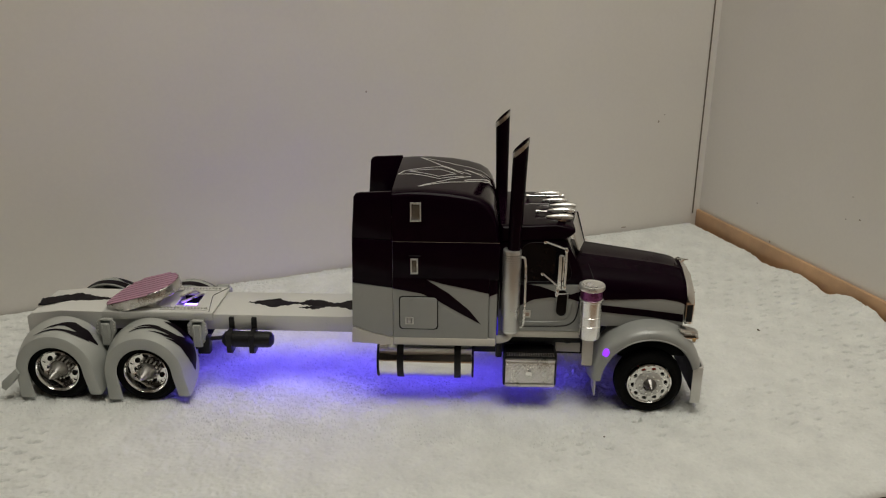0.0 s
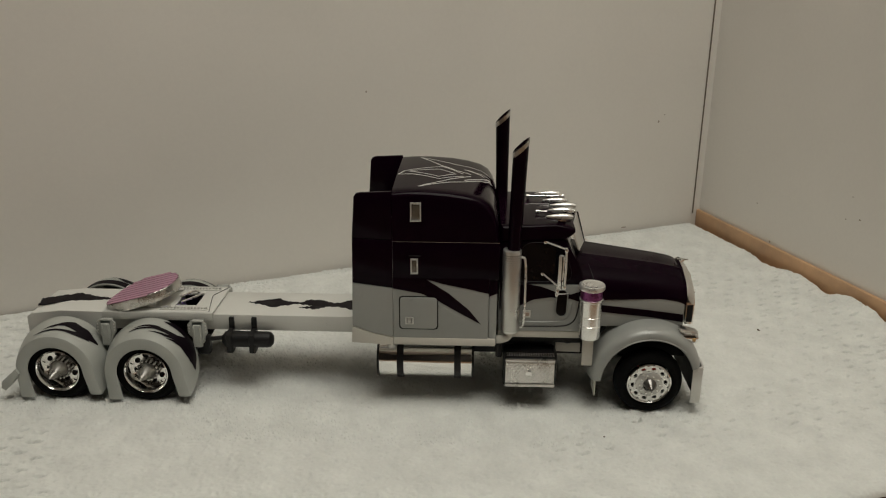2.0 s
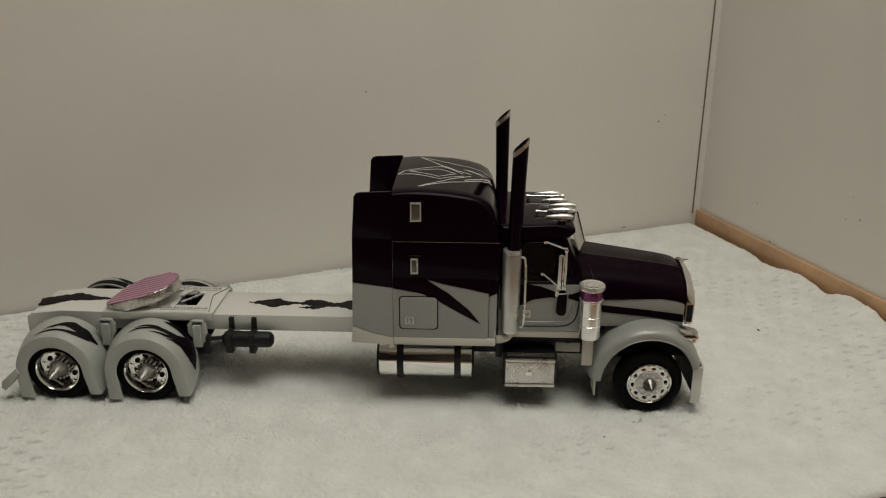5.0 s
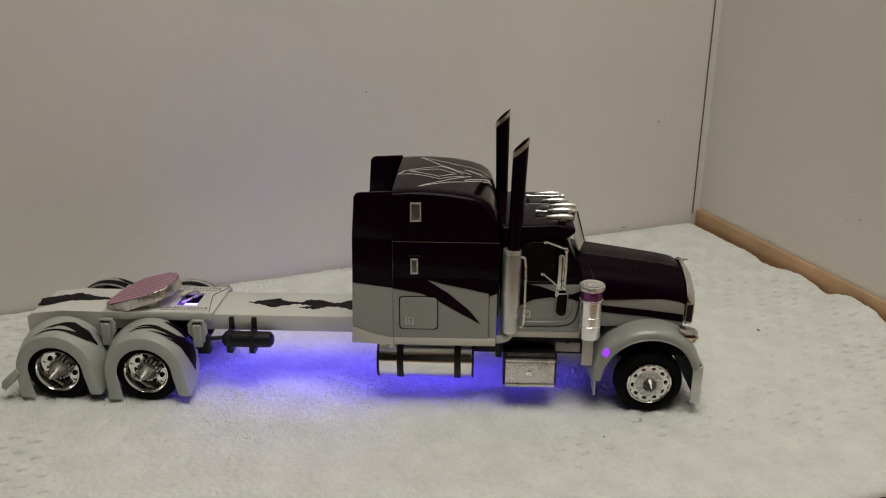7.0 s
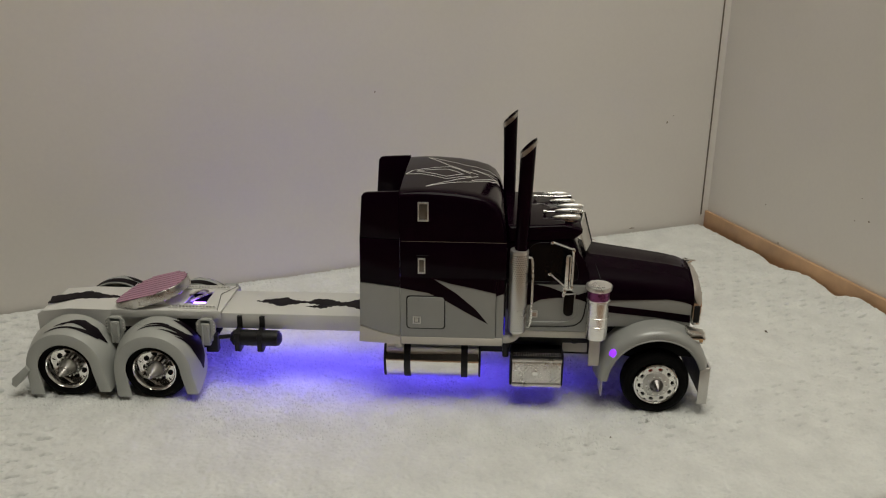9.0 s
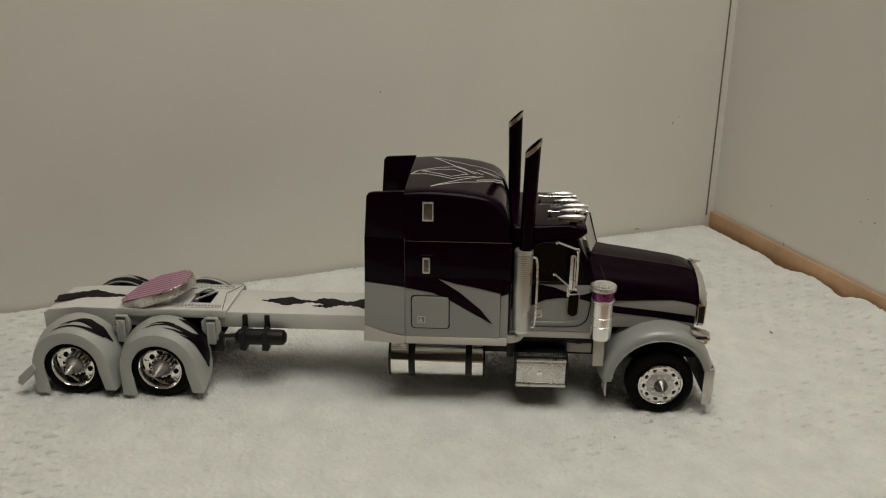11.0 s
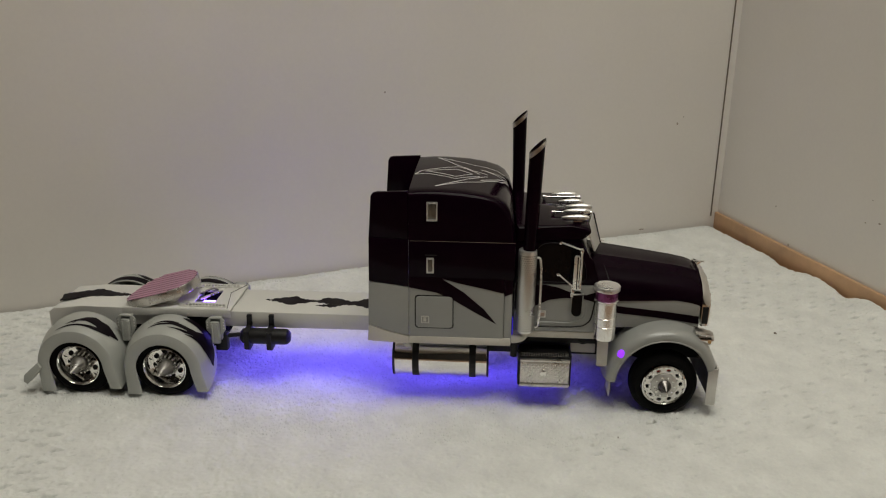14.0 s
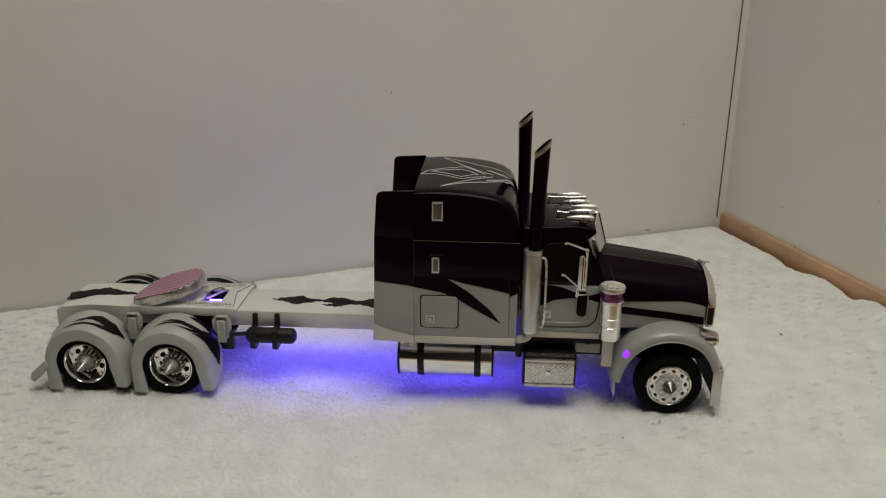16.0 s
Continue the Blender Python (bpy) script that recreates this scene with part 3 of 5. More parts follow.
def fender_at(x, theta, v, side, lift=0.0):
    """A place on the barrel: theta in degrees from the front over the top, with straight legs below the hub; v from 0 at the lip to 1 inside."""
    f = v * (len(SECTION) - 1)
    i = min(int(f), len(SECTION) - 2)
    y = SECTION[i][0] + (SECTION[i + 1][0] - SECTION[i][0]) * (f - i)
    r = SECTION[i][1] + (SECTION[i + 1][1] - SECTION[i][1]) * (f - i)
    t = radians(theta)
    r += lift
    y -= lift * (0.7 if v < 0.6 else 0.2)
    if theta < 0:
        d = min(-r * t, HUB_Z - 0.012 - 0.050 * max(0, v - 0.5))
        return (x + r + 0.22 * d, y * -side, HUB_Z - d)
    if theta > 180:
        d = min(r * (t - math.pi), HUB_Z - 0.006)
        return (x - r + (0.13 - 0.10 * min(1, v * 3)) * d, y * -side, HUB_Z - d)
    return (x + r * math.cos(t), y * -side, HUB_Z + r * (1 + (0.13 if side > 0 else 0.055) * min(1, max(0, (v - 0.36) / 0.40))) * math.sin(t))


FLAMES = {
    0: [[(109.5, 0.525, 0.006), (98.5, 0.565, 0.023), (87.5, 0.585, 0.029), (78, 0.615, 0.041), (67.5, 0.62, 0.059), (56, 0.625, 0.062), (46.5, 0.635, 0.092), (35, 0.68, 0.19), (23.5, 0.715, 0.24), (11, 0.71, 0.17), (-3.5, 0.685, 0.025)],
        [(102, 0.595, 0.006), (91, 0.635, 0.025), (80, 0.65, 0.036), (70, 0.645, 0.04)],
        [(70.5, 0.825, 0.009), (62, 0.835, 0.078), (51.5, 0.855, 0.117), (40.5, 0.87, 0.154), (29.5, 0.855, 0.189), (19, 0.81, 0.151)],
        [(82, 0.525, 0.005), (70, 0.535, 0.02), (59.5, 0.545, 0.038), (49.5, 0.59, 0.052), (41, 0.635, 0.068)],
        [(57, 0.505, 0.005), (46, 0.55, 0.035), (34.5, 0.595, 0.07), (23.5, 0.61, 0.091), (10, 0.635, 0.066)]],
    1: [[(93, 0.535, 0.005), (86, 0.615, 0.035), (78.5, 0.66, 0.078), (69, 0.675, 0.125), (59.5, 0.65, 0.123), (50, 0.645, 0.14), (39.5, 0.64, 0.08), (29.5, 0.66, 0.017)],
        [(115.5, 0.45, 0.007), (100, 0.485, 0.021), (87, 0.51, 0.025), (74.5, 0.52, 0.035), (62.5, 0.53, 0.052), (51, 0.575, 0.086), (41, 0.60, 0.066)],
        [(103, 0.525, 0.005), (93.5, 0.575, 0.03), (86, 0.615, 0.035)]],
}


def rear_fender(x, side, kind):
    bm = bmesh.new()
    arch = [-60, -48, -36, -24, -12] + [i * 5 for i in range(37)] + [190, 202, 214, 226, 240]
    grid_shell(bm, [[fender_at(x, t, j / (len(SECTION) - 1), side) for t in arch] for j in range(len(SECTION))], 0.0016)
    bmesh.ops.remove_doubles(bm, verts=bm.verts, dist=0.00002)
    fd = part("rear_fender", bm, GREY, truck, "blue-grey rounded rear fender with black flame stripes", 42)
    inner = [[(150, 0.78, 0.01), (125, 0.82, 0.06), (95, 0.83, 0.08), (65, 0.82, 0.09), (35, 0.80, 0.02)], [(140, 0.95, 0.01), (110, 0.96, 0.03), (80, 0.96, 0.04), (50, 0.95, 0.01)]]
    for flame in FLAMES[kind] + (inner if side > 0 else []):
        bm = bmesh.new()
        pts = []
        for (t0, v0, w0), (t1, v1, w1) in zip(flame, flame[1:]):
            for i in range(6):
                f = i / 6
                pts.append((t0 + (t1 - t0) * f, v0 + (v1 - v0) * f, w0 + (w1 - w0) * f))
        pts.append(flame[-1])
        grid = [[fender_at(x, t, min(1, max(0, v + 0.105 + 1.25 * w * (k / 4 - 0.5))), side, 0.0005) for t, v, w in pts] for k in range(5)]
        grid_shell(bm, grid, 0)
        bmesh.ops.remove_doubles(bm, verts=bm.verts, dist=0.00005)
        part("flame_stripe", bm, BLACKPAINT, fd, "black-purple flame stripe")


for side in (-1, 1):
    for kind in (0, 1):
        rear_fender(AXLES[1 + kind] + (0.015 if side > 0 else 0.0), side, kind)
    for x in (-0.683, -0.566):
        bm = bmesh.new()
        box(bm, x - 0.0075, x + 0.0075, side * 0.057 - 0.004, side * 0.057 + 0.004, 0.070, 0.1005, 0.0012)
        box(bm, x - 0.0055, x + 0.0055, side * 0.062 - 0.003, side * 0.062 + 0.003, 0.066, 0.096, 0.0012)
        prism(bm, [(x - 0.0125, 0.084), (x - 0.0125, 0.096), (x - 0.008, 0.1010), (x + 0.008, 0.1010), (x + 0.0125, 0.096), (x + 0.0125, 0.084), (x + 0.008, 0.078), (x - 0.008, 0.078)], "y", side * 0.0600 - 0.001, side * 0.0600 + 0.001, 0.0004)
        tube(bm, [(x - 0.004, side * 0.0645, 0.068), (x - 0.0035, side * 0.0655, 0.094)], 0.0012, 6)
        tube(bm, [(x + 0.004, side * 0.0645, 0.068), (x + 0.0035, side * 0.0655, 0.094)], 0.0012, 6)
        br = part("suspension_bracket", bm, GREY, truck, "pale grey suspension bracket")
        for z in (0.0865, 0.0905, 0.0945):
            for dx in (-0.0105, 0.0105):
                bm = bmesh.new()
                lathe(bm, [(0.0010, 0), (0.0009, side * 0.0012), (0, side * 0.0015)], (x + dx, side * 0.0605, z), "y", 8)
                part("bolt", bm, SILVER, br)
        bm = bmesh.new()
        box(bm, x - 0.004, x + 0.012, side * 0.050 - 0.006, side * 0.050 + 0.006, 0.052, 0.076, 0.002)
        tube(bm, [(x, side * 0.05, 0.07), (x + 0.03, side * 0.046, 0.072), (x + 0.05, side * 0.04, 0.076)], 0.0028, 8)
        part("spring_hanger", bm, BLACK, truck, "dark spring hanger")
    bm = bmesh.new()
    prism(bm, [(-0.7890, 0.047), (-0.7850, 0.040), (-0.7980, 0.0235), (-0.8060, 0.0165), (-0.8110, 0.0200), (-0.8090, 0.0290)], "y", side * 0.090 - 0.008, side * 0.090 + 0.004, 0.001)
    part("mud_guard_end", bm, GREY, truck, "small blue-grey mud guard tail")

# side air tank
bm = bmesh.new()
lathe(bm, [(0, 0), (0.006, 0.0006), (0.0098, 0.004), (0.0104, 0.008), (0.0104, 0.058), (0.0098, 0.062), (0.006, 0.0654), (0, 0.066)], (-0.538, -0.050, 0.0720), "x", 24)
tank = part("air_tank", bm, BLACK, truck, "black cylindrical air tank below the chassis")
for x in (-0.5275, -0.4985):
    bm = bmesh.new()
    prism(bm, [(-0.0385, 0.098), (-0.0425, 0.098), (-0.0425, 0.084), (-0.0615, 0.082), (-0.0615, 0.058), (-0.056, 0.0545), (-0.044, 0.0545), (-0.0385, 0.058)], "x", x - 0.0032, x + 0.0032, 0.0006)
    part("tank_bracket", bm, BLACK, tank, "black strap bracket")


# sleeper cab
TOP = [(-0.315, 0.2805), (-0.295, 0.2820), (-0.277, 0.2820), (-0.248, 0.2802), (-0.226, 0.2768), (-0.210, 0.2722), (-0.2005, 0.2660), (-0.1945, 0.2570), (-0.1905, 0.2450), (-0.1885, 0.2330), (-0.187, 0.2190)]
SPLIT = 0.1710
SEAM = 0.2190


def sleeper():
    hw = 0.0810
    before = set(o.name for o in scene.objects)
    ys = [-1.0, -0.992, -0.968, -0.935, -0.89, -0.80, -0.55, -0.25, 0, 0.25, 0.55, 0.80, 0.89, 0.935, 0.968, 0.992, 1.0]
    # roof cap from the seam up, crowned and with rounded shoulders
    bm = bmesh.new()
    rows = []
    for f in ys:
        d = max(0.0, abs(f) - 0.89) / 0.11
        drop = 0.0075 * (1 - math.sqrt(max(0, 1 - d * d))) + 0.0022 * f * f
        row = [(-0.315, f * hw, SEAM)]
        for x, z in TOP:
            k = max(0, (z - SEAM) / (0.2820 - SEAM))
            row.append((x - (0.004 * d * d if x > -0.25 else 0), f * hw, SEAM + 0.0004 + (z - SEAM - drop * min(1, k * 1.4))))
        rows.append(row)
    vs = [[bm.verts.new(p) for p in row] for row in rows]
    for a, b in zip(vs, vs[1:]):
        for i in range(len(a) - 1):
            bm.faces.new((a[i], a[i + 1], b[i + 1], b[i]))
        bm.faces.new((a[0], a[-1], b[-1], b[0]))
    bm.faces.new(vs[0])
    bm.faces.new(vs[-1])
    body = part("sleeper_roof", bm, PURPLE, truck, "glossy black-purple sleeper roof with silver pinstripes", 32)
    bm = bmesh.new()
    box(bm, -0.315, -0.1872, -hw - 0.0006, hw + 0.0006, SPLIT, SEAM - 0.0006, 0.0012)
    upper = part("sleeper_upper_body", bm, PURPLE, truck, "black-purple upper sleeper wall")
    bm = bmesh.new()
    box(bm, -0.315, -0.1990, -hw - 0.0006, hw + 0.0006, 0.0935, SPLIT - 0.0002, 0.0010)
    box(bm, -0.1986, -0.1890, -hw + 0.0006, hw - 0.0006, 0.0850, SPLIT - 0.0002, 0.0010)
    lower = part("sleeper_lower_body", bm, BODY_GREY, truck, "blue-grey lower sleeper wall with black swoosh")
    # side extenders behind the sleeper
    for side in (-1, 1):
        y0, y1 = sorted((side * 0.0768, side * (hw + 0.0004)))
        bm = bmesh.new()
        prism(bm, [(-0.3155, 0.2205), (-0.3630, 0.2225), (-0.3595, 0.2730), (-0.3570, 0.2767), (-0.3520, 0.2780), (-0.3155, 0.2797)], "y", y0, y1, 0.0009)
        ext = part("side_extender", bm, PURPLE, truck, "black-purple side extender panel")
        bm = bmesh.new()
        prism(bm, [(-0.3155, 0.1595), (-0.3640, 0.1655), (-0.3630, 0.2220), (-0.3155, 0.2200)], "y", y0, y1, 0.0007)
        part("extender_middle", bm, PURPLE, ext)
        bm = bmesh.new()
        prism(bm, [(-0.3155, 0.0945), (-0.3400, 0.0990), (-0.3655, 0.1085), (-0.3642, 0.1650), (-0.3155, 0.1590)], "y", y0, y1, 0.0007)
        part("extender_lower", bm, BODY_GREY, ext, "blue-grey lower panel")
        bm = bmesh.new()
        prism(bm, [(-0.3155, 0.0935), (-0.3400, 0.0980), (-0.3655, 0.1075), (-0.3670, 0.0855), (-0.3155, 0.0830)], "y", y0, y1, 0.0007)
        part("extender_skirt", bm, CREAM, ext, "cream skirt")
        s = side
        o = sorted((s * (hw + 0.0004), s * (hw + 0.0010)))
        flat("swoosh", [(-0.3150, 0.1722), (-0.3150, 0.1590), (-0.2810, 0.1530), (-0.2610, 0.1440), (-0.2350, 0.1285), (-0.2080, 0.1135), (-0.2230, 0.1325), (-0.2480, 0.1540), (-0.2760, 0.1722)], "y", *o, PURPLE, lower, "black swoosh stripe")
        flat("swoosh", [(-0.2760, 0.1722), (-0.2550, 0.1660), (-0.2250, 0.1600), (-0.1990, 0.1540), (-0.1990, 0.1722)], "y", *o, PURPLE, lower, "black swoosh stripe")
        flat("swoosh", [(-0.1985, 0.1715), (-0.1985, 0.1500), (-0.1890, 0.1540), (-0.1890, 0.1715)], "y", *sorted((s * (hw - 0.0008), s * hw)), PURPLE, lower, "black swoosh stripe")
        bm = bmesh.new()
        box(bm, -0.3150, -0.1900, *sorted((s * 0.0700, s * (hw + 0.0012))), 0.0840, 0.0940, 0.0012)
        part("sleeper_skirt", bm, CREAM, truck, "cream plastic skirt below the sleeper")
        bm = bmesh.new()
        tube(bm, [(-0.3135, s * (hw + 0.0004), SEAM - 0.0003), (-0.188, s * (hw + 0.0004), SEAM - 0.0003)], 0.00025, 6)
        part("body_seam", bm, SHADE_SEAM_LINT, upper, "thin pale seam")
        # windows
        for x0, x1, z0, z1, b in ((-0.2935, -0.2805, 0.2440, 0.2675, upper), (-0.2935, -0.2845, 0.1780, 0.1980, upper)):
            bm = bmesh.new()
            t = 0.0017
            o2 = sorted((s * (hw - 0.001), s * (hw + 0.0016)))
            box(bm, x0, x0 + t, *o2, z0, z1, 0.0004)
            box(bm, x1 - t, x1, *o2, z0, z1, 0.0004)
            box(bm, x0 + t, x1 - t, *o2, z1 - t * 1.3, z1, 0.0004)
            box(bm, x0 + t, x1 - t, *o2, z0, z0 + t * 1.3, 0.0004)
            part("window_frame", bm, SILVER, b, "small silver window frame")
            bm = bmesh.new()
            box(bm, x0 + t, x1 - t, *sorted((s * (hw - 0.001), s * (hw + 0.0007))), z0 + t, z1 - t, 0.0003)
            part("window_pane", bm, AMBERGLASS, b, "smoked window pane")
        bm = bmesh.new()
        box(bm, -0.2955, -0.2810, *sorted((s * hw, s * (hw + 0.0012))), 0.2005, 0.2018, 0.0004)
        part("rain_gutter", bm, BLACK, upper)
        # luggage hatch
        bm = bmesh.new()
        h = [(-0.3080 + 0.004, 0.1052), (-0.2600 - 0.004, 0.1052), (-0.2600 - 0.0012, 0.1064), (-0.2600, 0.1092), (-0.2600, 0.1455), (-0.2612, 0.1483), (-0.2640, 0.1495), (-0.3040, 0.1495), (-0.3068, 0.1483), (-0.3080, 0.1455), (-0.3080, 0.1092), (-0.3068, 0.1064)]
        prism(bm, h, "y", s * (hw - 0.0005), s * (hw + 0.00085), 0.0003)
        part("hatch_gap", bm, BLACK, lower, "dark joint round the luggage hatch")
        bm = bmesh.new()
        k = [(-0.284 + (x + 0.284) * 0.935, 0.1274 + (z - 0.1274) * 0.930) for x, z in h]
        prism(bm, k, "y", s * (hw - 0.0004), s * (hw + 0.0022), 0.0006)
        part("luggage_hatch", bm, BODY_GREY, lower, "blue-grey rounded luggage hatch")
        bm = bmesh.new()
        box(bm, -0.3000, -0.2985, *sorted((s * hw, s * (hw + 0.0036))), 0.1130, 0.1225, 0.0004)
        box(bm, -0.2915, -0.2900, *sorted((s * hw, s * (hw + 0.0036))), 0.1130, 0.1225, 0.0004)
        box(bm, -0.2985, -0.2915, *sorted((s * hw, s * (hw + 0.0036))), 0.1212, 0.1225, 0.0004)
        box(bm, -0.2985, -0.2915, *sorted((s * hw, s * (hw + 0.0036))), 0.1130, 0.1143, 0.0004)
        box(bm, -0.2975, -0.2935, *sorted((s * hw, s * (hw + 0.0030))), 0.1150, 0.1205, 0.0006)
        part("hatch_latch", bm, SILVER, lower, "square silver paddle latch")
        for z in (0.140, 0.132, 0.124, 0.116):
            bm = bmesh.new()
            lathe(bm, [(0.0007, 0), (0.0007, 0.006)], (-0.2596, s * (hw + 0.0014), z - 0.003), "z", 8)
            part("hinge", bm, BODY_GREY, lower)

    # pinstripes on the roof
    def roof_z(x, y):
        f = y / hw
        for (xa, za), (xb, zb) in zip(TOP, TOP[1:]):
            if xa <= x <= xb:
                z = za + (zb - za) * (x - xa) / (xb - xa)
                d = max(0.0, abs(f) - 0.89) / 0.11
                k = max(0, (z - SEAM) / (0.2820 - SEAM))
                return z - (0.0075 * (1 - math.sqrt(max(0, 1 - d * d))) + 0.0022 * f * f) * min(1, k * 1.4) + 0.0007
        return 0.2815
    lines = [[(-0.2902, 0.0628), (-0.2623, 0.0273), (-0.2424, 0.0096), (-0.2232, 0.0020)], [(-0.2902, 0.0628), (-0.2431, 0.0365), (-0.2135, 0.0340), (-0.1986, 0.0330)],
             [(-0.2851, -0.0635), (-0.2594, -0.0412), (-0.2232, -0.0063)], [(-0.2851, -0.0635), (-0.2591, -0.0473), (-0.2299, -0.0322), (-0.2060, -0.0080), (-0.1964, 0.0120)],
             [(-0.3131, -0.0147), (-0.3062, -0.0010), (-0.2969, 0.0024), (-0.2596, 0.0206), (-0.2327, -0.0016)], [(-0.3131, -0.0147), (-0.2954, -0.0166), (-0.2621, -0.0318), (-0.2325, -0.0111)],
             [(-0.3011, -0.0042), (-0.2615, 0.0077), (-0.2420, -0.0068), (-0.2625, -0.0230), (-0.3011, -0.0042)],
             [(-0.2318, 0.0186), (-0.2112, 0.0159), (-0.1975, 0.0220)], [(-0.2312, -0.0271), (-0.2114, -0.0074), (-0.1976, 0.0160)], [(-0.2318, 0.0186), (-0.2088, 0.0112), (-0.1991, 0.0078)]]
    for ln in lines:
        bm = bmesh.new()
        rows = [[], []]
        pts = []
        for (xa, ya), (xb, yb) in zip(ln, ln[1:]):
            pts += [(xa + (xb - xa) * i / 10, ya + (yb - ya) * i / 10) for i in range(10)]
        pts.append(ln[-1])
        for i, (x, y) in enumerate(pts):
            a, b = pts[max(0, i - 1)], pts[min(len(pts) - 1, i + 1)]
            d = math.dist(a, b) or 1
            nx, ny = -(b[1] - a[1]) / d * 0.0010, (b[0] - a[0]) / d * 0.0010
            for row, g in zip(rows, (-1, 1)):
                xx, yy = x + nx * g, y + ny * g
                row.append((xx, yy, roof_z(min(-0.19, max(-0.3149, xx)), yy)))
        grid_shell(bm, rows, 0)
        part("pinstripe", bm, PINSTRIPE, body, "silver pinstripe")
    # the body at its true width
    for ob in [o for o in scene.objects if o.type == "MESH" and o.name not in before]:
        for v in ob.data.vertices:
            v.co = (-0.223 + (v.co.x + 0.223) * 0.990, v.co.y * 1.11, 0.553 + (v.co.z - 0.553) * 0.990)


sleeper()


# cab with doors
def cab():
    hw = 0.0735
    bm = bmesh.new()
    prism(bm, [(-0.1868, 0.2150), (-0.1868, 0.2390), (-0.1200, 0.2390), (-0.1040, 0.2378), (-0.0985, 0.2340), (-0.0985, 0.2300), (-0.1050, 0.2240), (-0.1080, 0.2235)], "y", -hw, hw, 0.004, 3)
    roof = part("cab_roof", bm, PURPLE, truck, "black-purple cab roof", 32)
    bm = bmesh.new()
    prism(bm, [(-0.1868, 0.1640), (-0.1868, 0.2235), (-0.1120, 0.2235), (-0.0990, 0.2020), (-0.0930, 0.1925), (-0.0870, 0.1780), (-0.0850, 0.1640)], "y", -hw + 0.0015, hw - 0.0015, 0.0015)
    up = part("cab_upper_body", bm, PURPLE, truck, "black-purple cab with dark side windows")
    bm = bmesh.new()
    prism(bm, [(-0.1868, 0.1020), (-0.1868, 0.1638), (-0.0640, 0.1638), (-0.0640, 0.1020)], "y", -hw + 0.001, hw - 0.001, 0.001)
    low = part("cab_lower_body", bm, BODY_GREY, truck, "blue-grey lower cab with a black swoosh")
    bm = bmesh.new()
    box(bm, -0.1868, -0.0700, -hw + 0.002, hw - 0.002, 0.0925, 0.1016, 0.001)
    part("cab_sill", bm, CREAM, truck, "dull cream sill below the door")
    # split windscreen with its middle pushed forward; silver colour replaces its bright reflection
    for s in (-1, 1):
        bm = bmesh.new()
        q = [(-0.1020, s * 0.0700, 0.2340), (-0.0925, s * 0.0700, 0.2075), (-0.0780, s * 0.0010, 0.1950), (-0.0890, s * 0.0010, 0.2330)]
        front = [bm.verts.new(p) for p in q]
        back = [bm.verts.new((x - 0.0014, y, z)) for x, y, z in q]
        bm.faces.new(front)
        bm.faces.new(back[::-1])
        for i in range(4):
            bm.faces.new((front[i], back[i], back[(i + 1) % 4], front[(i + 1) % 4]))
        part("windscreen", bm, SILVER, up, "windscreen half coloured silver in place of its bright reflection")
    bm = bmesh.new()
    tube(bm, [(-0.0775, 0, 0.1950), (-0.0885, 0, 0.2340)], 0.0010, 8)
    part("windscreen_post", bm, BLACK, up, "dark centre post")
    for s in (-1, 1):
        o = sorted((s * (hw - 0.002), s * (hw - 0.0002)))
        flat("door_window", [(-0.160, 0.170), (-0.160, 0.216), (-0.116, 0.216), (-0.103, 0.187), (-0.103, 0.170)], "y", *o, GLASS, up, "dark door window")
        bm = bmesh.new()
        tube(bm, bend([(-0.162, s * hw, 0.168), (-0.162, s * hw, 0.218), (-0.115, s * hw, 0.218), (-0.101, s * hw, 0.186), (-0.101, s * hw, 0.168), (-0.162, s * hw, 0.168)]), 0.0004, 6)
        part("window_seal", bm, BLACK, up)
        o = sorted((s * (hw - 0.0012), s * (hw - 0.0004)))
        flat("swoosh", [(-0.1860, 0.1640), (-0.1860, 0.1300), (-0.1600, 0.1365), (-0.1440, 0.1445), (-0.1240, 0.1475), (-0.1000, 0.1460), (-0.0880, 0.1420), (-0.0645, 0.1400), (-0.0645, 0.1640), (-0.1000, 0.1515), (-0.1170, 0.1540), (-0.1350, 0.1610), (-0.1500, 0.1638)], "y", *o, PURPLE, low, "black swoosh stripe")
        bm = bmesh.new()
        z = 0.1085
        tube(bm, bend([(-0.184, s * (hw - 0.0006), z), (-0.104, s * (hw - 0.0006), z), (-0.092, s * (hw - 0.0006), 0.118), (-0.088, s * (hw - 0.0006), 0.150), (-0.088, s * (hw - 0.0006), 0.162)]), 0.0008, 6)
        part("door_joint", bm, BLACK, low, "dark joint round the door")
        bm = bmesh.new()
        tube(bm, bend([(-0.184, s * (hw - 0.0006), 0.1145), (-0.112, s * (hw - 0.0006), 0.1145), (-0.1000, s * (hw - 0.0006), 0.122), (-0.0985, s * (hw - 0.0006), 0.140)]), 0.0009, 6)
        part("door_ridge", bm, BODY_GREY, low)
        bm = bmesh.new()
        n = 14
        pill = [(-0.1105 + 0.0062 * math.cos(6.283 * i / n), 0.1405 + 0.0062 * math.sin(6.283 * i / n) + (0.0105 if i < n / 2 else -0.0105)) for i in range(n)]
        prism(bm, pill, "y", *sorted((s * (hw - 0.001), s * (hw + 0.0010))))
        part("view_window", bm, GLASS, low, "small black rounded lower door window")
        bm = bmesh.new()
        tube(bm, [(x, s * (hw + 0.0004), zz) for x, zz in [((p[0] + 0.1105) * 1.14 - 0.1105, (p[1] - 0.1405) * 1.06 + 0.1405) for p in pill + pill[:1]]], 0.0007, 6)
        part("view_window_rim", bm, BODY_GREY, low)
        bm = bmesh.new()
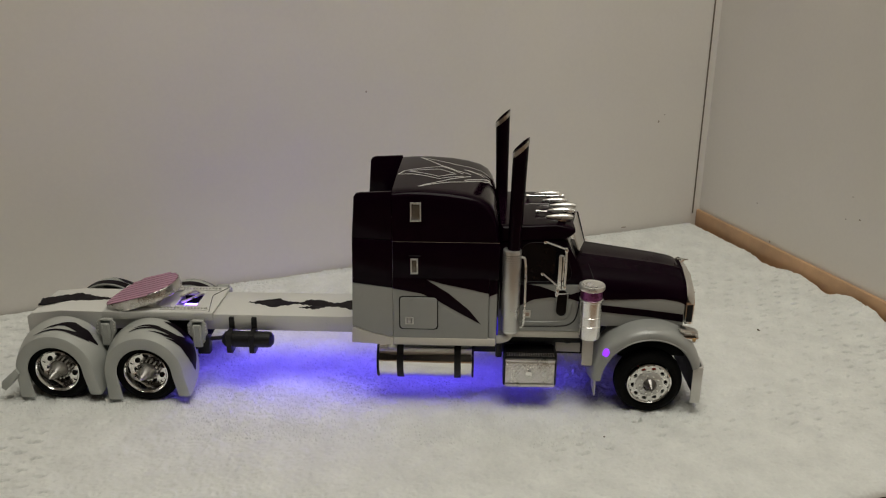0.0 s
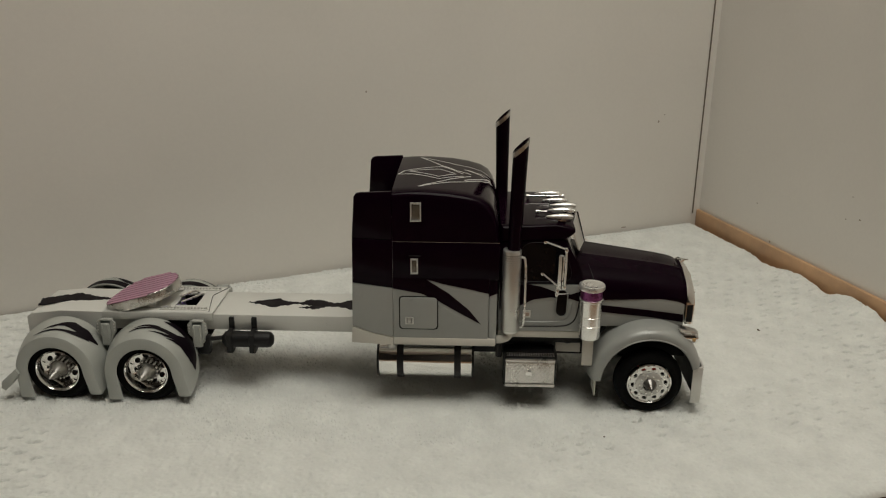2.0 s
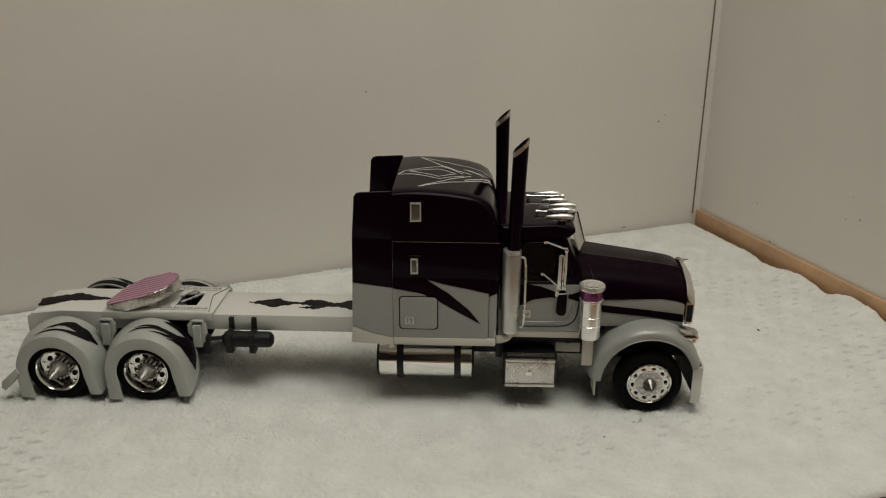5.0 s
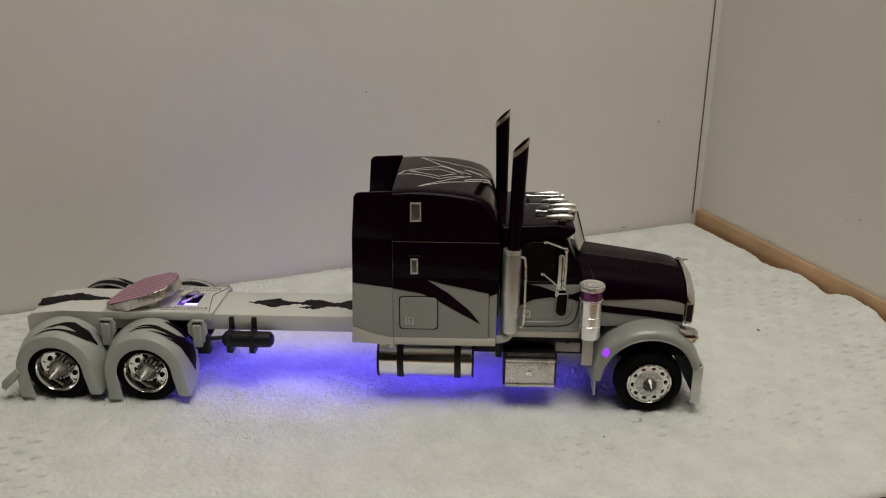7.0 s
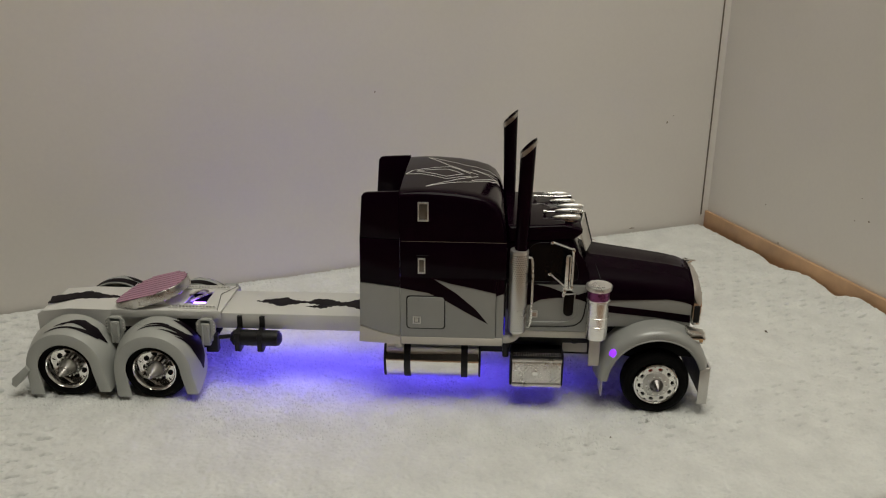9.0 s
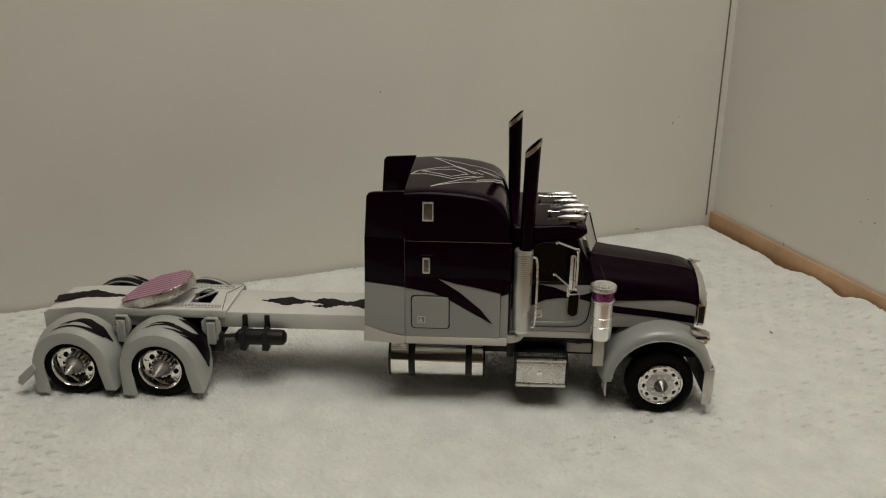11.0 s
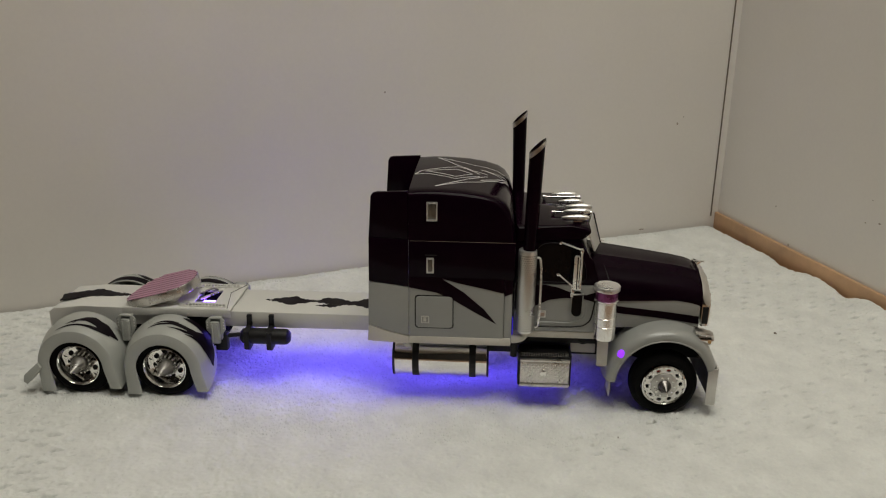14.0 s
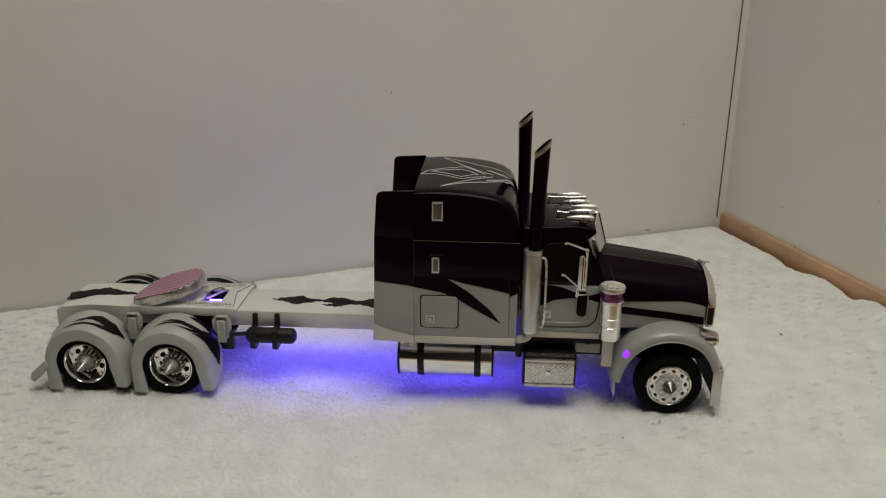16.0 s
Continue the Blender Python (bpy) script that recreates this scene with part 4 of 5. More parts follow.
        box(bm, -0.1575, -0.1475, *sorted((s * (hw - 0.001), s * (hw + 0.0008))), 0.1205, 0.1300, 0.0006)
        part("handle_plate", bm, SILVER, low)
        bm = bmesh.new()
        box(bm, -0.1555, -0.1490, *sorted((s * (hw - 0.001), s * (hw + 0.0022))), 0.1228, 0.1275, 0.0008)
        part("door_handle", bm, COPPER, low, "copper-tinted door handle")
        # mirror on its brackets
        y = s * 0.0925
        bm = bmesh.new()
        prism(bm, [(-0.1190, 0.1665), (-0.1125, 0.1665), (-0.1118, 0.2070), (-0.1135, 0.2095), (-0.1172, 0.2095), (-0.1185, 0.2070)], "y", *sorted((y - s * 0.0015, y + s * 0.0015)), 0.0006)
        mirror = part("side_mirror", bm, SOFT_CHROME, truck, "tall chrome side mirror on thin brackets")
        bm = bmesh.new()
        box(bm, -0.1150, -0.1138, *sorted((y, y + s * 0.0022)), 0.1680, 0.2080, 0.0003)
        part("mirror_edge", bm, BLACK, mirror, "dark gap between mirror and housing")
        bm = bmesh.new()
        tube(bm, [(-0.1102, y, 0.2185), (-0.1098, y, 0.195), (-0.1105, y, 0.166)], 0.0013, 8)
        tube(bm, [(-0.1102, y, 0.2165), (-0.1338, s * hw, 0.2191)], 0.0011, 8)
        tube(bm, [(-0.1182, y, 0.1700), (-0.1354, s * hw, 0.1789)], 0.0010, 8)
        tube(bm, [(-0.1192, y, 0.1690), (-0.1192, y, 0.1575)], 0.0017, 8)
        tube(bm, bend([(-0.1192, y, 0.1600), (-0.1110, y, 0.1605), (-0.1039, s * 0.080, 0.1560)]), 0.0009, 8)
        part("mirror_bracket", bm, SOFT_CHROME, mirror, "thin chrome bracket")
        for x, yy, z in ((-0.1102, y, 0.2150), (-0.1186, y, 0.1640), (-0.1338, s * (hw + 0.001), 0.2191), (-0.1354, s * (hw + 0.001), 0.1789), (-0.1105, y, 0.1690)):
            bm = bmesh.new()
            lathe(bm, [(0, -0.0024), (0.0020, -0.0018), (0.0024, 0), (0.0020, 0.0018), (0, 0.0024)], (x, yy, z), "z", 10)
            part("mirror_joint", bm, CHROME, mirror)
    # bullet marker lamps and two long horns
    for x, y in ((-0.1230, 0.0400), (-0.1170, 0.0085), (-0.1085, -0.0125), (-0.1130, -0.0330), (-0.1170, -0.0590)):
        bm = bmesh.new()
        lathe(bm, [(0, -0.0175), (0.0014, -0.0150), (0.0030, -0.0080), (0.0040, 0.0), (0.0041, 0.0075), (0.0035, 0.0130), (0.0028, 0.0140), (0, 0.0143)], (x, y, 0.2455), "x", 18)
        lamp = part("marker_lamp", bm, SOFT_CHROME, truck, "chrome bullet-shaped roof marker lamp")
        bm = bmesh.new()
        box(bm, x - 0.002, x + 0.008, y - 0.0018, y + 0.0018, 0.2385, 0.2430, 0.0006)
        part("lamp_foot", bm, CHROME, lamp)
        bm = bmesh.new()
        lathe(bm, [(0.0026, 0.0139), (0.0024, 0.0155), (0.0012, 0.0164), (0, 0.0166)], (x, y, 0.2455), "x", 14)
        part("lamp_lens", bm, SILVER, lamp)
    for x, y in ((-0.1160, 0.0365), (-0.1080, -0.0305)):
        bm = bmesh.new()
        lathe(bm, [(0.0011, -0.034), (0.0012, -0.010), (0.0016, 0.003), (0.0024, 0.008), (0.0036, 0.0118), (0.0036, 0.0125), (0.0024, 0.0104), (0, 0.007)], (x, y, 0.2432), "x", 18)
        horn = part("air_horn", bm, CHROME, truck, "slim chrome trumpet horn")
        bm = bmesh.new()
        lathe(bm, [(0, -0.003), (0.0026, -0.002), (0.0026, 0.002), (0, 0.003)], (x - 0.033, y, 0.2430), "x", 12)
        tube(bm, [(x - 0.033, y, 0.2385), (x - 0.033, y, 0.2425)], 0.0012, 8)
        part("horn_foot", bm, STEEL, horn)
        bm = bmesh.new()
        tube(bm, [(x + 0.008, y, 0.2380), (x + 0.008, y, 0.2425)], 0.0012, 8)
        part("horn_foot", bm, STEEL, horn)


cab()


# bonnet, grille, front fenders, bumper
def loft_x(bm, stations):
    """Rings of (y, z) at each x, skinned and capped."""
    rings = [[bm.verts.new((x, y, z)) for y, z in ring] for x, ring in stations]
    n = len(rings[0])
    for a, b in zip(rings, rings[1:]):
        for i in range(n):
            j = (i + 1) % n
            bm.faces.new((a[i], b[i], b[j], a[j]))
    bm.faces.new(rings[0])
    bm.faces.new(rings[-1][::-1])
    return bm


def bonnet_ring(hw, top, low, grow=0.0):
    half = [(0.20, 0.0), (0.36, 0.0), (0.385, -0.0012), (0.42, -0.0024), (0.62, -0.0060), (0.82, -0.0120), (0.94, -0.0200), (1.0, -0.0330)]
    up = [(f * hw, top + d) for f, d in half] + [(hw, low)]
    pts = [(-y, z) for y, z in up[::-1]] + [(0, top + 0.001)] + up
    return [(y * (1 + grow), z + grow * 0.05) for y, z in pts]


def bonnet():
    bm = bmesh.new()
    loft_x(bm, [(-0.0960, bonnet_ring(0.0700, 0.1905, 0.142)), (-0.0800, bonnet_ring(0.0680, 0.1875, 0.142)), (-0.060, bonnet_ring(0.0655, 0.1848, 0.142)), (-0.02, bonnet_ring(0.0615, 0.1795, 0.142)), (0.015, bonnet_ring(0.0585, 0.1745, 0.142)), (0.033, bonnet_ring(0.0570, 0.1710, 0.142)), (0.0400, bonnet_ring(0.0565, 0.1685, 0.142)), (0.0450, bonnet_ring(0.0555, 0.1655, 0.142))])
    hood = part("bonnet", bm, PURPLE, truck, "long black-purple bonnet", 28)
    bm = bmesh.new()
    prism(bm, [(-0.0640, 0.1060), (-0.0640, 0.1418), (0.0430, 0.1418), (0.0430, 0.1060)], "y", -0.0585, 0.0585, 0.001)
    for v in bm.verts:
        v.co.y *= 1.10 - (v.co.x + 0.064) / 0.107 * 0.145
    low = part("bonnet_side", bm, BODY_GREY, truck, "blue-grey lower bonnet with black wedge stripe")
    for s in (-1, 1):
        bm = bmesh.new()
        pts = [(-0.0630, 0.1352), (-0.0630, 0.1262), (0.0000, 0.1180), (0.0420, 0.1105), (0.0420, 0.1205), (0.0000, 0.1270)]
        prism(bm, pts, "y", 0.0583, 0.0592)
        for v in bm.verts:
            v.co.y *= s * (1.10 - (v.co.x + 0.064) / 0.107 * 0.145)
        part("swoosh", bm, PURPLE, low, "black wedge stripe")
        bm = bmesh.new()
        rim = [(0.42, -0.0024), (0.62, -0.0060), (0.82, -0.0120), (0.94, -0.0200), (1.0, -0.0330), (1.0, -0.0430)]
        tube(bm, [(-0.0800 + 0.0028 * i, s * f * 0.0674, 0.1866 + d) for i, (f, d) in enumerate(rim)], 0.0006, 6)
        part("cowl_joint", bm, BLACK, hood)
    # chrome radiator shell and grille
    bm = bmesh.new()
    loft_x(bm, [(0.0448, bonnet_ring(0.0562, 0.1690, 0.108)), (0.0490, bonnet_ring(0.0564, 0.1675, 0.108)), (0.0530, bonnet_ring(0.0560, 0.1640, 0.108)), (0.0555, bonnet_ring(0.0545, 0.1600, 0.108)), (0.0560, bonnet_ring(0.0525, 0.1570, 0.110))])
    shell = part("radiator_shell", bm, CHROME, truck, "chrome radiator shell", 32)
    # black strips laid on the chrome stand in for its dark reflection
    for s in (-1, 1):
        bm = bmesh.new()
        box(bm, 0.0458, 0.0532, *sorted((s * 0.0555, s * 0.0571)), 0.1110, 0.1335, 0.0006)
        part("shell_dark_reflection", bm, BLACK, shell, "black strip for the dark reflection in the radiator shell")
    bm = bmesh.new()
    box(bm, 0.0560, 0.0566, -0.042, 0.042, 0.114, 0.146)
    part("grille_back", bm, BLACK, shell)
    for i in range(17):
        bm = bmesh.new()
        y = -0.0392 + i * 0.0049
        box(bm, 0.0564, 0.0580, y - 0.0007, y + 0.0007, 0.115, 0.145, 0.0003, 1)
        part("grille_bar", bm, CHROME, shell)
    bm = bmesh.new()
    lathe(bm, [(0, 0), (0.0030, 0.001), (0.0016, 0.0035), (0, 0.005)], (0.0480, 0, 0.1690), "z", 10)
    box(bm, 0.041, 0.0555, -0.0012, 0.0012, 0.1712, 0.1736, 0.0008)
    prism(bm, [(0.0440, -0.0090), (0.0475, 0.0), (0.0440, 0.0090), (0.0520, 0.0)], "z", 0.1715, 0.1730)
    part("bonnet_ornament", bm, CHROME, shell, "small chrome bonnet ornament")


bonnet()

FRONT_SECTION = [(-0.0900, 0.0592), (-0.0918, 0.0602), (-0.0920, 0.0645), (-0.0904, 0.0684), (-0.0850, 0.0715), (-0.0780, 0.0730), (-0.0690, 0.0738), (-0.0600, 0.0741), (-0.0480, 0.0741)]


def front_fender(side):
    bm = bmesh.new()
    rows = []
    for y, r in FRONT_SECTION:
        row = []
        for i in range(37):
            t = radians(22 + (177 - 22) * i / 36)
            # flatter towards the bumper
            k = 1 - 0.07 * max(0, (radians(60) - t) / radians(38))
            row.append((AXLES[0] - 0.001 + r * k * math.cos(t), y * -side, 0.0415 + r * k * math.sin(t)))
        rows.append(row)
    grid_shell(bm, rows, 0.0016)
    fd = part("front_fender", bm, BODY_GREY, truck, "blue-grey swept front fender", 45)
    bm = bmesh.new()
    tube(bm, [(AXLES[0] - 0.001 + 0.0604 * math.cos(radians(a)), side * 0.0917, 0.0415 + 0.0604 * math.sin(radians(a))) for a in range(48, 177, 6)], 0.0010, 6)
    part("fender_lip", bm, BODY_GREY, fd)
    bm = bmesh.new()
    box(bm, -0.0668, -0.0650, *sorted((side * 0.062, side * 0.0895)), 0.0235, 0.0500, 0.0005)
    part("mud_flap", bm, CREAM, fd, "thin pale mud flap")
    # headlamp pod
    bm = bmesh.new()
    y = side * 0.0740
    lathe(bm, [(0, -0.018), (0.0040, -0.017), (0.0068, -0.010), (0.0078, -0.002), (0.0080, 0.004), (0.0074, 0.0055), (0.0066, 0.0040), (0, 0.0036)], (0.0510, y, 0.0995), "x", 24)
    pod = part("headlamp", bm, CHROME, truck, "chrome headlamp pod with amber lens")
    bm = bmesh.new()
    prism(bm, [(0.0340, 0.1130), (0.0450, 0.1090), (0.0550, 0.1075), (0.0560, 0.1060), (0.0430, 0.1050), (0.0340, 0.1070)], "y", y - 0.0065, y + 0.0065, 0.001)
    part("headlamp_cowl", bm, STEEL, pod, "dark metal cowl")
    bm = bmesh.new()
    lathe(bm, [(0.0062, 0.0038), (0.0052, 0.0060), (0, 0.0074)], (0.0510, y, 0.0995), "x", 20)
    part("lamp_lens", bm, SILVER, pod, "clear ribbed lens")
    bm = bmesh.new()
    lathe(bm, [(0.0024, 0), (0.0020, side * 0.0012), (0, side * 0.0016)], (0.0515, y + side * 0.0078, 0.0985), "y", 12)
    part("turn_signal", bm, ORANGE, pod, "small orange turn signal")
    bm = bmesh.new()
    tube(bm, [(0.050, y, 0.093), (0.047, y * 0.95, 0.082), (0.044, y * 0.9, 0.070)], 0.0022, 8)
    part("lamp_stalk", bm, BLACK, pod)


for side in (-1, 1):
    front_fender(side)

bm = bmesh.new()
prism(bm, [(0.0525, -0.0905), (0.0640, -0.0905), (0.0660, -0.0860), (0.0670, 0.0), (0.0660, 0.0860), (0.0640, 0.0905), (0.0525, 0.0905), (0.0525, 0.0885), (0.0625, 0.0885), (0.0640, 0.0845), (0.0650, 0.0), (0.0640, -0.0845), (0.0625, -0.0885), (0.0525, -0.0885)], "z", 0.0165, 0.0655, 0.0004)
bumper = part("bumper", bm, SILVER, truck, "tall pale front bumper with wrapped ends")
for z in (0.0235, 0.0595):
    bm = bmesh.new()
    lathe(bm, [(0.0008, 0), (0.0008, -0.0006), (0, -0.0008)], (0.0590, -0.0905, z), "y", 8)
    part("bolt", bm, SILVER, bumper)
for y in (-0.03, 0.03):
    bm = bmesh.new()
    box(bm, -0.31, 0.060, y - 0.003, y + 0.003, 0.052, 0.078, 0.001)
    part("front_frame_rail", bm, BLACK, truck, "black front frame rail")
bm = bmesh.new()
box(bm, 0.0600, 0.0620, -0.0875, 0.0875, 0.0175, 0.0645)
part("bumper_backing", bm, BLACK, bumper, "black backing of the bumper")
bm = bmesh.new()
box(bm, -0.045, 0.040, -0.045, 0.045, 0.078, 0.106, 0.004)
part("engine_block", bm, BLACK, truck, "dark engine under the bonnet")
bm = bmesh.new()
box(bm, -0.180, -0.070, -0.060, 0.060, 0.080, 0.0926, 0.002)
part("cab_floor", bm, BLACK, truck, "dark cab floor")


# fuel tanks, step boxes, exhausts, air cleaners
def side_gear(s):
    bm = bmesh.new()
    yc = s * 0.0580
    lathe(bm, [(0, 0), (0.019, 0.0002), (0.0245, 0.0012), (0.0252, 0.0030), (0.0252, 0.1160), (0.0245, 0.1178), (0.019, 0.1188), (0, 0.119)], (-0.3355, yc, 0.0570), "x", 48)
    ft = part("fuel_tank", bm, CHROME, truck, "polished chrome cylindrical fuel tank", 30)
    for x in (-0.3075, -0.2360):
        bm = bmesh.new()
        lathe(bm, [(0.0254, -0.0042), (0.0264, -0.0040), (0.0264, 0.0040), (0.0254, 0.0042)], (x, yc, 0.0570), "x", 40, closed=True)
        part("tank_strap", bm, BLACK, ft, "black strap")
    for x in (-0.3356, -0.2168):
        bm = bmesh.new()
        lathe(bm, [(0.0180, -0.0005), (0.0258, -0.0010), (0.0258, 0.0010), (0.0180, 0.0005)], (x, yc, 0.0570), "x", 40, closed=True)
        part("tank_end_ring", bm, BLACK, ft)
    bm = bmesh.new()
    lathe(bm, [(0.0060, 0), (0.0060, 0.003), (0.0045, 0.004), (0, 0.0042)], (-0.318, yc + s * 0.014, 0.0780), "z", 16)
    part("filler_cap", bm, SILVER, ft)
    # step box: tread plate chest under the door
    y_out, y_in = s * 0.0870, s * 0.0480
    bm = bmesh.new()
    box(bm, -0.1770, -0.1155, *sorted((y_in, s * 0.0845)), 0.0330, 0.0725, 0.001)
    sb = part("step_box", bm, BLACK, truck, "tool box step with diamond tread plate front")
    bm = bmesh.new()
    box(bm, -0.1765, -0.1160, *sorted((s * 0.0846, y_out)), 0.0370, 0.0662, 0.0006)
    box(bm, -0.1770, -0.1155, *sorted((s * 0.0840, s * 0.0885)), 0.0325, 0.0368, 0.0008)
    box(bm, -0.1770, -0.1155, *sorted((s * 0.0835, s * 0.0880)), 0.0664, 0.0702, 0.0008)
    part("tread_front", bm, STEEL, sb, "bright tread plate front")
    bm = bmesh.new()
    for i in range(20):
        for j in range(9):
            x, z = -0.1745 + i * 0.0030, 0.0388 + j * 0.0030
            a = 0.7 if (i + j) % 2 else -0.7
            dx, dz = 0.00135 * math.cos(a), 0.00135 * math.sin(a)
            tube(bm, [(x - dx, y_out + s * 0.0001, z - dz), (x, y_out + s * 0.0004, z), (x + dx, y_out + s * 0.0001, z + dz)], [0.0002, 0.00055, 0.0002], 5)
    part("tread_pattern", bm, CHROME, sb)["kind"] = "stuff"
    bm = bmesh.new()
    for i in range(20):
        for j in range(3):
            x, y = -0.1745 + i * 0.0030, s * (0.0825 - j * 0.0034)
            tube(bm, [(x - 0.001, y, 0.0726), (x, y, 0.0731), (x + 0.001, y, 0.0726)], [0.0003, 0.0006, 0.0003], 5)
    part("tread_top", bm, STEEL, sb, "studded dark tread on top")["kind"] = "stuff"
    bm = bmesh.new()
    box(bm, -0.1515, -0.1445, *sorted((y_out, y_out + s * 0.0012)), 0.0485, 0.0525, 0.0003)
    box(bm, -0.1508, -0.1452, *sorted((y_out, y_out + s * 0.0026)), 0.0520, 0.0545, 0.0005)
    part("box_latch", bm, CHROME, sb, "small chrome latch")
    for x in (-0.1780, -0.1150):
        bm = bmesh.new()
        box(bm, x - 0.0012, x + 0.0012, *sorted((s * 0.060, s * 0.0860)), 0.0335, 0.0760, 0.0004)
        part("box_hanger", bm, BLACK, sb, "black hanger plate")
    # pale plate and dark hoses between the step box and the air cleaner
    bm = bmesh.new()
    prism(bm, [(-0.1130, 0.0660), (-0.1130, 0.0855), (-0.1080, 0.0870), (-0.0820, 0.0870), (-0.0820, 0.0655)], "y", *sorted((s * 0.0530, s * 0.0550)), 0.0006)
    fp = part("frame_plate", bm, CREAM, truck, "pale flat plate on the frame below the door")
    bm = bmesh.new()
    tube(bm, bend([(-0.106, s * 0.0570, 0.0870), (-0.100, s * 0.0580, 0.0815), (-0.094, s * 0.0575, 0.0825), (-0.088, s * 0.0565, 0.0860)]), 0.0030, 8)
    part("hose", bm, BLACK, fp, "dark drooping hose")
    # exhaust stack
    bm = bmesh.new()
    xb, xt = (-0.1745, -0.1665) if s < 0 else (-0.1795, -0.1825)
    ye = s * 0.0800
    n = 28
    rings = []
    for f, r in ((0.0, 0.0078), (0.5, 0.0084), (0.975, 0.0091)):
        cx = xb + (xt - xb) * (0.45 + 0.55 * f)
        cz = 0.2050 + (0.1355 if s < 0 else 0.1375) * f
        slant = 0.0 if f < 0.9 else 0.93
        rings.append([bm.verts.new((cx + r * math.cos(6.283185 * i / n), ye + r * math.sin(6.283185 * i / n), cz + slant * r * math.cos(6.283185 * i / n))) for i in range(n)])
    for a, b in zip(rings, rings[1:]):
        for i in range(n):
            bm.faces.new((a[i], b[i], b[(i + 1) % n], a[(i + 1) % n]))
    bm.faces.new(rings[0])
    rim, r2, r3 = rings[-1], [], []
    ctr = sum((v.co for v in rim), Vector()) / n
    for v in rim:
        r2.append(bm.verts.new(ctr + (v.co - ctr) * 0.86))
        r3.append(bm.verts.new(ctr + (v.co - ctr) * 0.84 - Vector((0, 0, 0.030))))
    for a, b in ((rim, r2), (r2, r3)):
        for i in range(n):
            bm.faces.new((a[i], b[i], b[(i + 1) % n], a[(i + 1) % n]))
    bm.faces.new(r3)
    ex = part("exhaust_pipe", bm, PURPLE, truck, "tall black exhaust pipe with slanted open tip", 40)
    bm = bmesh.new()
    a, b = [], []
    for i in range(n):
        t = 6.283185 * i / n
        for ring, k, g in ((a, 0.0, 1.04), (b, -0.0062, 1.04)):
            ring.append(bm.verts.new((ctr.x + 0.0092 * g * math.cos(t), ye + 0.0092 * g * math.sin(t), ctr.z - 0.0006 + 0.00856 * math.cos(t) + k)))
    for i in range(n):
        bm.faces.new((a[i], b[i], b[(i + 1) % n], a[(i + 1) % n]))
    part("stack_tip_band", bm, STEEL, ex, "steel band round the tip")
    # perforated guard: a sleeve with raised studs and dark holes
    bm = bmesh.new()
    lathe(bm, [(0.0096, 0.1050), (0.0106, 0.1056), (0.0112, 0.1085), (0.0113, 0.2080), (0.0106, 0.2110), (0.0086, 0.2115)], (xb + (xt - xb) * 0.22, ye, 0), "z", 36)
    gd = part("exhaust_guard", bm, SOFT_CHROME, ex, "perforated chrome heat guard")
    bm = bmesh.new()
    gx = xb + (xt - xb) * 0.22
    for j in range(36):
        for i in range(26):
            t = 6.283185 * (i + 0.5 * (j % 2)) / 26
            z = 0.1095 + j * 0.00275
            c, u = Vector((gx + 0.01145 * math.cos(t), ye + 0.01145 * math.sin(t), z)), Vector((-math.sin(t), math.cos(t), 0))
            vs = [bm.verts.new(c + u * p * 0.00078 + Vector((0, 0, q * 0.0009))) for p, q in ((-1, -0.5), (0, -1), (1, -0.5), (1, 0.5), (0, 1), (-1, 0.5))]
            bm.faces.new(vs)
    part("guard_perforation", bm, BLACK, ex, "dark round holes of the guard")["kind"] = "stuff"
    bm = bmesh.new()
    tube(bm, bend([(gx + 0.009, ye - 0.001, 0.2020), (gx + 0.0170, ye + s * 0.002, 0.2010), (gx + 0.0170, ye + s * 0.002, 0.1120), (gx + 0.009, ye, 0.1100)]), 0.0015, 8)
    part("grab_handle", bm, SOFT_CHROME, ex, "chrome grab handle")
    bm = bmesh.new()
    tube(bm, bend([(gx, ye, 0.107), (gx - 0.002, ye, 0.0965), (gx - 0.014, ye, 0.0925), (gx - 0.022, s * 0.066, 0.0900)]), 0.0052, 14)
    part("exhaust_elbow", bm, CREAM, ex, "pale bent exhaust elbow")
    bm = bmesh.new()
    box(bm, -0.189, -0.181, *sorted((s * 0.066, s * 0.076)), 0.066, 0.092, 0.002)
    part("elbow_bracket", bm, BLACK, ex, "dark bracket")
    # air cleaner
    c = (-0.0760, s * 0.0800, 0.0070)
    bm = bmesh.new()
    lathe(bm, [(0, 0.0910), (0.0110, 0.0912), (0.0128, 0.0925), (0.0131, 0.0950), (0.0132, 0.1085), (0.0137, 0.1090), (0.0137, 0.1098), (0.0132, 0.1103), (0.0132, 0.1200), (0.0137, 0.1205), (0.0137, 0.1213), (0.0132, 0.1218), (0.0132, 0.1405), (0.0146, 0.1420), (0.0146, 0.1436), (0.0128, 0.1445), (0, 0.1445)], c, "z", 36)
    ac = part("air_cleaner", bm, POLISHED, truck, "chrome canister air cleaner with violet band", 30)
    bm = bmesh.new()
    lathe(bm, [(0.0132, 0.1440), (0.0132, 0.1560)], c, "z", 36)
    part("violet_band", bm, VIOLET, ac, "violet metal band")
    bm = bmesh.new()
    lathe(bm, [(0, 0.1555), (0.0150, 0.1556), (0.0158, 0.1566), (0.0158, 0.1602), (0.0152, 0.1614), (0.0138, 0.1619), (0.0132, 0.1616), (0.0060, 0.1620), (0, 0.1621)], c, "z", 36)
    part("canister_lid", bm, SOFT_CHROME, ac, "domed chrome lid")
    bm = bmesh.new()
